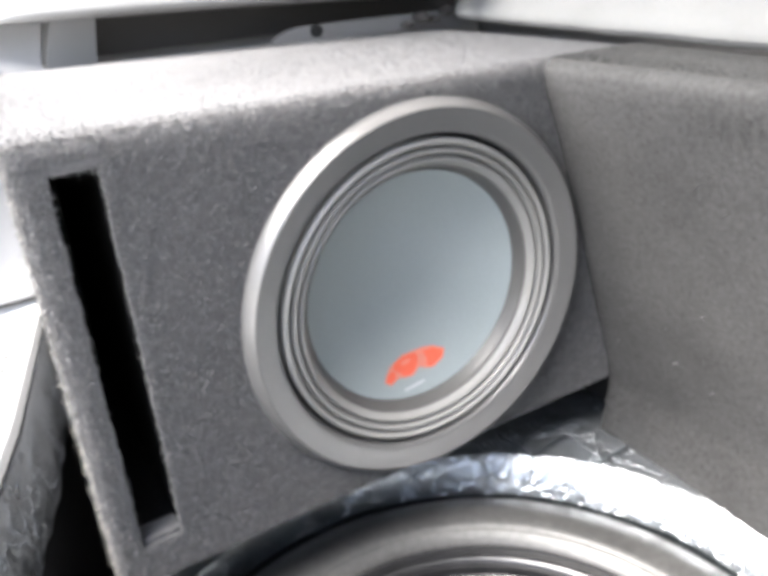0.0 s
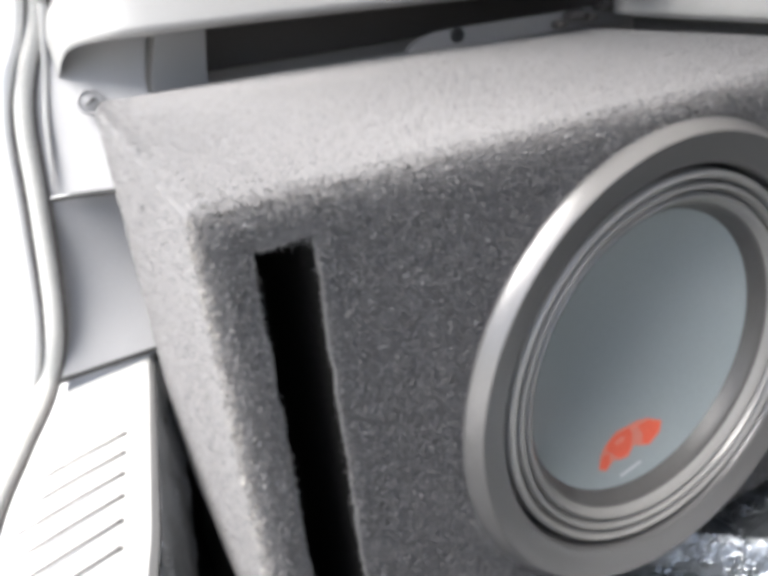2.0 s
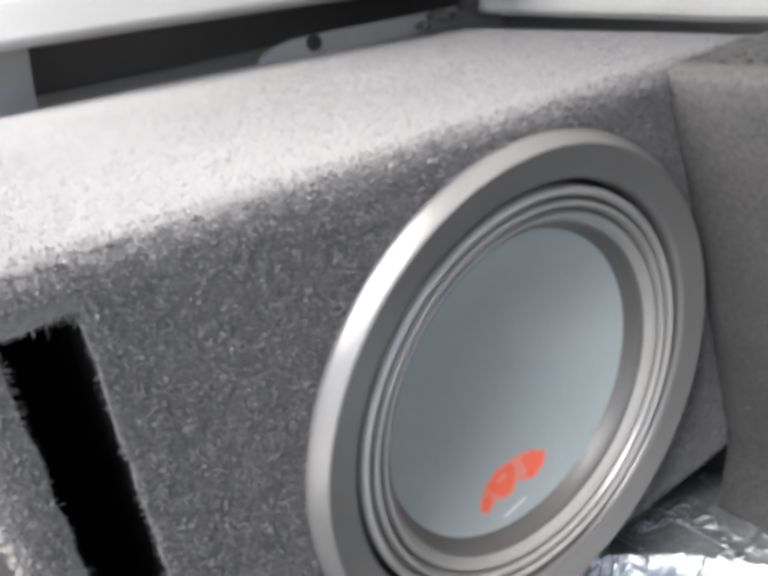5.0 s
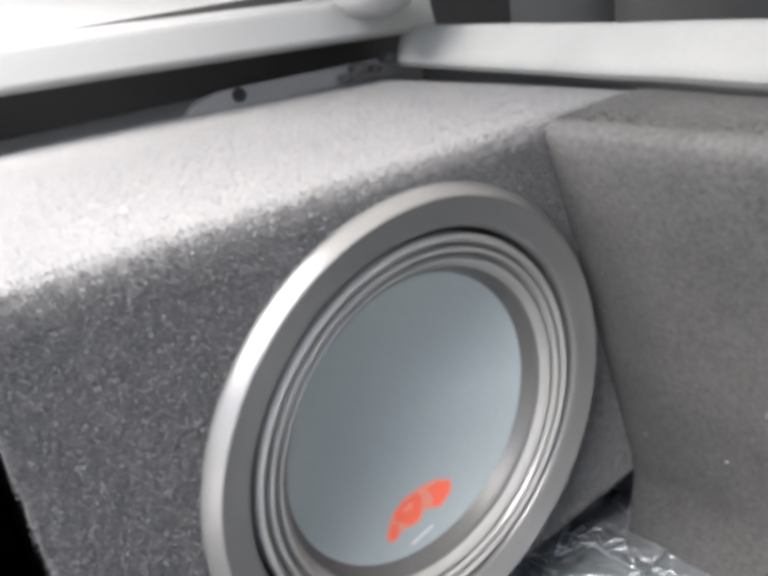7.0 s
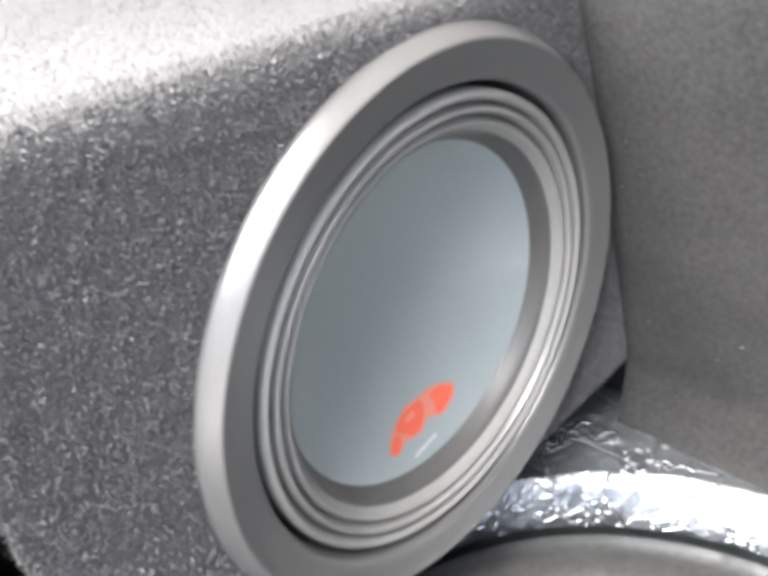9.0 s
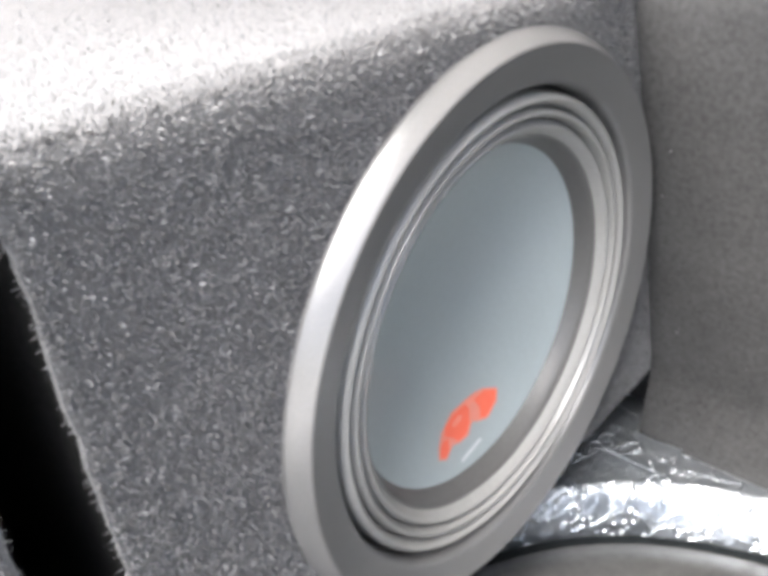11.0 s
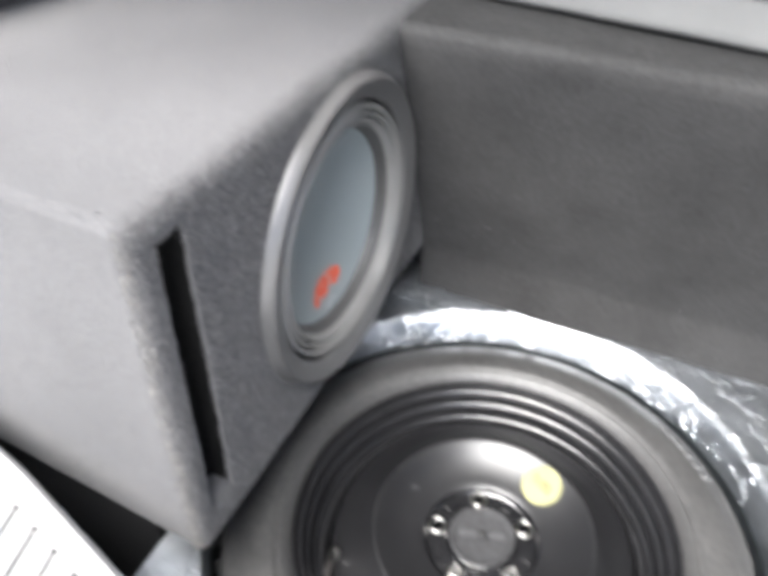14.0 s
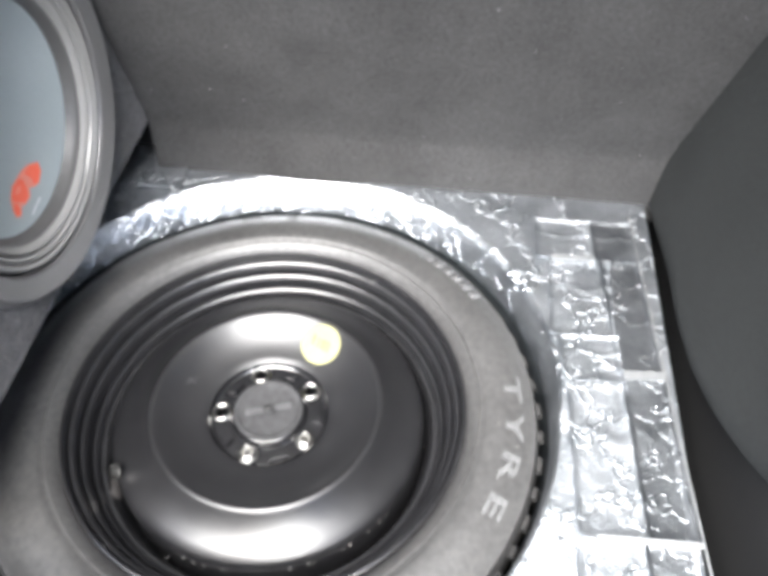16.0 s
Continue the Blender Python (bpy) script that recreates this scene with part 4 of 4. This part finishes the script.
    bench = thing("seat_bench", "charcoal cloth bench behind the seat back", "seat")
    part("bench_cushion", block(0.74, 1.15, -0.74, 0.55, -0.28, 0.05, 0.03), seat_cloth, bench)
    for ya, yb in ((-0.70, -0.10), (-0.02, 0.55)):
        fs = thing("front_seat", "charcoal cloth back of a front seat", "seat", group="front seats")
        part("backrest", block(1.25, 1.38, ya, yb, -0.28, 0.62, 0.04), seat_cloth, fs)
    part("gap_filler", block(0.545, 0.605, -0.74, 0.33, 0.05, 0.425), dark_felt, s)


seat_back()


# ---- side wall of the boot with the wheel arch ----
def side_trim():
    w = thing("wall_side", "dark felt-lined boot side with a wheel arch", "wall", "structure")

    def low(x):
        return 0.042 + 1.3 * max(0.0, 0.36 - x) ** 2

    def upper(u, v):
        x = 0.58 - 0.86 * u
        z = low(x) + (0.56 - low(x)) * v ** 1.5
        roll = math.exp(-(z - low(x)) / 0.018)
        return Vector((x, -0.611 - 0.014 * roll * min(1.0, max(0.0, 0.52 - x) * 8) - 0.14 * z + 0.003 * math.sin(7 * x), z))
    part("side_lining", sheet(upper, 70, 44, 0.004), side_felt, w)
    # sheet behind the rolled edge, coloured as the shadow beneath it
    part("lower_lining", sheet(lambda u, v: Vector((0.60 - 0.90 * u, -0.652 - 0.004 * v, -0.06 + 0.36 * v)), 30, 8, 0.004), shaded_felt, w, "carpet low on the boot side, near-black for the shade there")


side_trim()


# ---- quarter trim behind the box ----
def quarter_trim():
    q = thing("quarter_trim", "pale grey plastic side trim with a ledge over a dark recess", "trim", "structure")
    edge = smooth_line([(0.60, 0.286, 0.482), (0.42, 0.318, 0.490), (0.25, 0.349, 0.497), (0.12, 0.373, 0.501), (0.071, 0.395, 0.501), (0.043, 0.443, 0.493), (0.033, 0.493, 0.465)], 8)

    def ledge(u, v):
        i = u * (len(edge) - 1)
        a = edge[int(i)].lerp(edge[min(int(i) + 1, len(edge) - 1)], i - int(i))
        prof = [(0.13, -0.012), (0.012, -0.004), (0.002, -0.001), (0.0, 0.003), (0.002, 0.010), (0.008, 0.032), (0.010, 0.0345), (0.014, 0.0345), (0.05, 0.030), (0.20, 0.048), (0.235, 0.13)]
        j = v * (len(prof) - 1)
        k = min(int(j), len(prof) - 2)
        dy = prof[k][0] + (prof[k + 1][0] - prof[k][0]) * (j - k)
        dz = prof[k][1] + (prof[k + 1][1] - prof[k][1]) * (j - k)
        return Vector((a.x, min(a.y + dy, 0.60), a.z + dz))
    part("ledge", sheet(ledge, 48, 27, 0.0), light_trim, q, "pale grey overhanging ledge")

    def wall_y(z):
        return 0.471 + 0.38 * (z - 0.354)
    inner = [(0.195, -0.065), (0.249, -0.040), (0.348, -0.022), (0.423, -0.009), (0.469, 0.006), (0.54, 0.034)]

    def inner_x(z):
        for (za, xa), (zb, xb) in zip(inner, inner[1:]):
            if z <= zb:
                return xa + (xb - xa) * (z - za) / (zb - za)
        return inner[-1][1]

    def panel(z0, z1, x1, push=0.0, dish=0.0, lean=0.0):
        def at(u, v):
            z = z0 + (z1 - z0) * v
            xa = inner_x(z)
            dx = u * (x1 + lean * max(0.0, z - 0.44) - xa)
            return Vector((xa + dx, wall_y(z) + push + dish * math.sin(v * math.pi) - 0.55 * max(0.0, dx - 0.012) * (z0 > 0.3), z))
        return sheet(at, 10, 12, -0.003)
    shift = Vector((0.011, -0.007, 0.010))
    def placed(ob):
        ob.location = shift
        return ob
    placed(part("upper_panel", panel(0.3535, 0.53, 0.0925, lean=0.33), mid_trim, q))
    placed(part("middle_panel", panel(0.1915, 0.3505, 0.16, 0.0, 0.016), mid_trim, q, "grey plastic panel in a shallow hollow"))
    placed(part("pillar_panel", sheet(lambda u, v: Vector((0.0960 + 0.33 * max(0.0, 0.23 * v - 0.14) + u * (0.0545 - 0.15 * max(0.0, 0.23 * v - 0.14)), 0.450, 0.30 + 0.23 * v)), 4, 23, 0.004), mid_trim, q))
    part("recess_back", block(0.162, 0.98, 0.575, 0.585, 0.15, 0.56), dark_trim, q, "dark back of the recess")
    # the recess runs slanting in towards the seat, parallel to the ledge
    pm = Matrix.Translation((0.42, 0.470, 0)) @ pose(0, 0, 0, 90, 0, -10.3)
    panel_line = [(-0.275, 0.412), (-0.27, 0.411), (-0.13, 0.409), (-0.04, 0.407), (-0.012, 0.400), (0.004, 0.385), (0.012, 0.36), (0.014, 0.30), (0.40, 0.30), (0.40, 0.4465), (-0.275, 0.4465)]
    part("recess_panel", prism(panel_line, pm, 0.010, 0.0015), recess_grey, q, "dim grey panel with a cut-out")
    # dark plastic on this step stands in for the shade below the ledge
    part("recess_lintel", prism([(-0.275, 0.446), (0.40, 0.446), (0.40, 0.535), (-0.275, 0.535)], pm @ pose(0, 0, 0.012), 0.016, 0.003), dark_trim, q, "step over the panel, coloured dark for the shade under the ledge")
    nm = Matrix.Translation((0.42, 0.356, 0)) @ pose(0, 0, 0, 90, 0, -10.3)
    part("near_panel", prism([(-0.085, 0.44), (0.18, 0.44), (0.18, 0.4585), (-0.02, 0.4600), (-0.045, 0.4595), (-0.062, 0.4565), (-0.074, 0.4510)], nm, 0.010, 0.0015), recess_grey, q, "grey plastic lip behind the box")
    hm = nm @ pose(-0.025, 0.4535, 0.010)
    part("shelf_boss", revolve([(0.0075, 0.0), (0.007, 0.002), (0.0050, 0.0024), (0.0045, 0.0006), (0.0, 0.0006)], hm, 24), black_gap, q)
    for k, (bx, bz, br) in enumerate(((0.112, 0.444, 0.009), (0.130, 0.440, 0.006), (0.095, 0.437, 0.006), (0.146, 0.448, 0.008))):
        part("clip", prism([(-br, -br * 0.5), (br, -br * 0.6), (br * 0.8, br * 0.6), (-br * 0.7, br * 0.4)], nm @ pose(bx - 0.01, bz + 0.012, 0.010), 0.02, 0.002), dark_trim, q)
    sm = Matrix.Translation((0.040, wall_y(0.433) - 0.032, 0.432)) @ pose(0, 0, 0, 90 - 20, 0, 0)
    screw = placed(part("screw", revolve([(0.0125, 0.0), (0.0125, 0.002), (0.0105, 0.0028), (0.0092, 0.0012), (0.0085, 0.0010), (0.006, 0.0025), (0.0, 0.003)], sm, 28), mid_trim, q, "recessed trim screw"))
    part("screw_slot", prism([(-0.005, -0.001), (0.005, -0.001), (0.005, 0.001), (-0.005, 0.001)], sm @ pose(0, 0, 0.0024, 0, 0, 30), 0.0008), dark_trim, screw)
    for z, out in ((0.352, 0.0045), (0.1965, 0.0035)):
        xa = inner_x(z)
        placed(part("seam", tube([Vector((xa + (0.12 - xa) * k / 6, wall_y(z) - out - 0.55 * max(0.0, (0.12 - xa) * k / 6 - 0.012) * (z > 0.3), z)) for k in range(7)], 0.0022, 8), black_gap, q, "dark joint between the panels"))
    # white edge strip beside the seal
    placed(part("edge_strip", tube(smooth_line([(0.030, 0.52, 0.52), (0.016, 0.512, 0.47), (0.001, 0.492, 0.423), (-0.008, 0.474, 0.385), (-0.014, 0.465, 0.362)], 6), 0.006, taper=0.1), light_trim, q))
    cup = thing("shelf_pivot", "pale round pivot cup with a chrome rim on the trim ledge", "bracket")
    cm = Matrix.Translation((0.508, 0.262, 0.538))
    part("cup", revolve([(0.0, -0.034), (0.016, -0.033), (0.029, -0.027), (0.038, -0.016), (0.0415, -0.004)], cm, 48), light_trim, cup)
    part("rim", revolve([(0.0405, -0.006), (0.0430, -0.006), (0.0445, -0.002), (0.0440, 0.003), (0.0415, 0.005), (0.038, 0.004)], cm, 48), chrome, cup, "bright chrome rim")
    part("arm", block(0.492, 0.524, 0.29, 0.36, 0.524, 0.540, 0.004), light_trim, cup)


quarter_trim()


# ---- rear sill, seal and body edge ----
def rear_sill():
    s = thing("rear_sill", "pale plastic loading sill with a row of grooves", "sill", "structure", at=(0.011, -0.007, 0.010))

    def edge_x(y):
        return -0.068 + 0.226 * y + 0.02 * max(0, -y) - 0.35 * min(0, y + 0.15) ** 2 - 0.075 * min(0.2, max(0, 0.15 - y))

    def outer_x(y):
        return edge_x(y) - 0.085 - 0.03 * max(0, 0.30 - y)

    def top(u, v):
        y = 0.425 - 1.0 * u
        xa, xb = edge_x(y), outer_x(y)
        e = min(v / 0.08, 1.0)
        return Vector((xa + (xb - xa) * v, y, 0.190 - 0.008 * (1 - e) ** 2 - 0.006 * v))
    part("scuff_plate", sheet(top, 60, 20, -0.003), light_trim, s, "pale grey scuff plate")
    # rear panel below the plate, faced with foil
    def wall(u, v):
        y = 0.42 - 1.06 * u
        x = edge_x(y) + 0.001 + 0.012 * v
        z = 0.178 - (0.072 + 0.012 * noise.noise(Vector((y * 30, 2.0, 0.0)))) * v
        return Vector((x + crumple(y, z, 2.2) * min(1.0, 6 * v), y, z))
    part("foil_lining", sheet(wall, 120, 16, 0.0015), dull_foil, s, "crumpled foil on the rear panel")
    part("rear_panel", sheet(lambda u, v: Vector((edge_x(0.5 - 1.2 * u) + 0.0 - 0.02 * v, 0.5 - 1.2 * u, 0.18 - 0.5 * v)), 30, 4, 0.01), dark_felt, s)
    for k in range(22):
        y = 0.287 - 0.0275 * k
        x = edge_x(y) - 0.026
        g = part("groove", tube([Vector((x, y, 0.1897)), Vector((x - 0.035, y - 0.008, 0.1885)), Vector((x - 0.080, y - 0.020, 0.1868))], 0.0010, 6), dark_trim, s, "thin moulded groove")
        part("groove_end", revolve([(0.0024, 0.0), (0.0020, 0.0010), (0.0, 0.0012)], Matrix.Translation((x, y, 0.1894)), 10), dark_trim, g)
    return edge_x, outer_x


edge_x, outer_x = rear_sill()


def tailgate_seal():
    s = thing("tailgate_seal", "pale rubber weather seal round the tailgate opening", "seal", "structure", at=(0.011, -0.007, 0.010))
    line = smooth_line([(0.045, 0.54, 0.60), (0.022, 0.531, 0.513), (-0.004, 0.514, 0.463), (-0.020, 0.496, 0.419), (-0.033, 0.466, 0.339), (-0.052, 0.430, 0.245), (-0.078, 0.408, 0.190), (-0.110, 0.32, 0.188), (-0.140, 0.235, 0.186), (-0.168, 0.10, 0.184), (-0.19, -0.10, 0.184), (-0.20, -0.40, 0.184), (-0.18, -0.60, 0.184)], 10)
    part("seal_bulb", tube(line, 0.0105, 14), seal_rubber, s)
    # dark bars added to draw the shade in the grooves beside the bulb
    for dx, dy in ((-0.0105, -0.005), (0.0095, -0.004)):
        part("groove_line", tube([p + Vector((dx, dy, 0.001)) for p in line], 0.0026, 8), dark_trim, s, "thin dark line for the shaded groove beside the seal")
    line2 = [p + Vector((-0.020, -0.004, -0.004)) for p in line]
    part("seal_flange", tube(line2, 0.0085, 12), white_paint, s, "white painted flange")
    body = thing("body_edge", "painted gutter and lamp edge outside the seal", "car body", "structure", at=(0.011, -0.007, 0.010))

    def gutter(u, v):
        i = u * (len(line) - 1)
        a = line[int(i)].lerp(line[min(int(i) + 1, len(line) - 1)], i - int(i))
        return Vector((a.x - 0.028 - 0.05 * v, a.y + 0.005 * v, a.z - 0.006 - 0.03 * v * v))
    part("gutter", sheet(gutter, 90, 6, 0.004), white_paint, body)
    outer = smooth_line([(-0.040, 0.50, 0.58), (-0.051, 0.50, 0.533), (-0.068, 0.50, 0.45), (-0.0735, 0.50, 0.40), (-0.076, 0.50, 0.33), (-0.0765, 0.50, 0.254)], 6)
    inner = smooth_line([(-0.002, 0.50, 0.58), (-0.014, 0.50, 0.533), (-0.040, 0.50, 0.45), (-0.052, 0.50, 0.40), (-0.066, 0.50, 0.33), (-0.0745, 0.50, 0.254)], 6)
    part("lamp_edge", sheet(lambda u, v: outer[round(v * 30)].lerp(inner[round(v * 30)], u) + Vector((0, 0.006 * math.sin(u * 3.1), 0)), 6, 30, 0.005), brown_paint, body, "grey-brown reflecting gutter")
    part("bumper", sheet(lambda u, v: Vector((-0.20 - 0.14 * math.sin(v * math.pi / 2) - 0.10 * math.sin(math.pi * u) + 0.04, 0.62 - 1.3 * u, 0.165 - 0.55 * (1 - math.cos(v * math.pi / 2)))), 30, 12, 0.004), white_paint, body, "white painted bumper")


tailgate_seal()
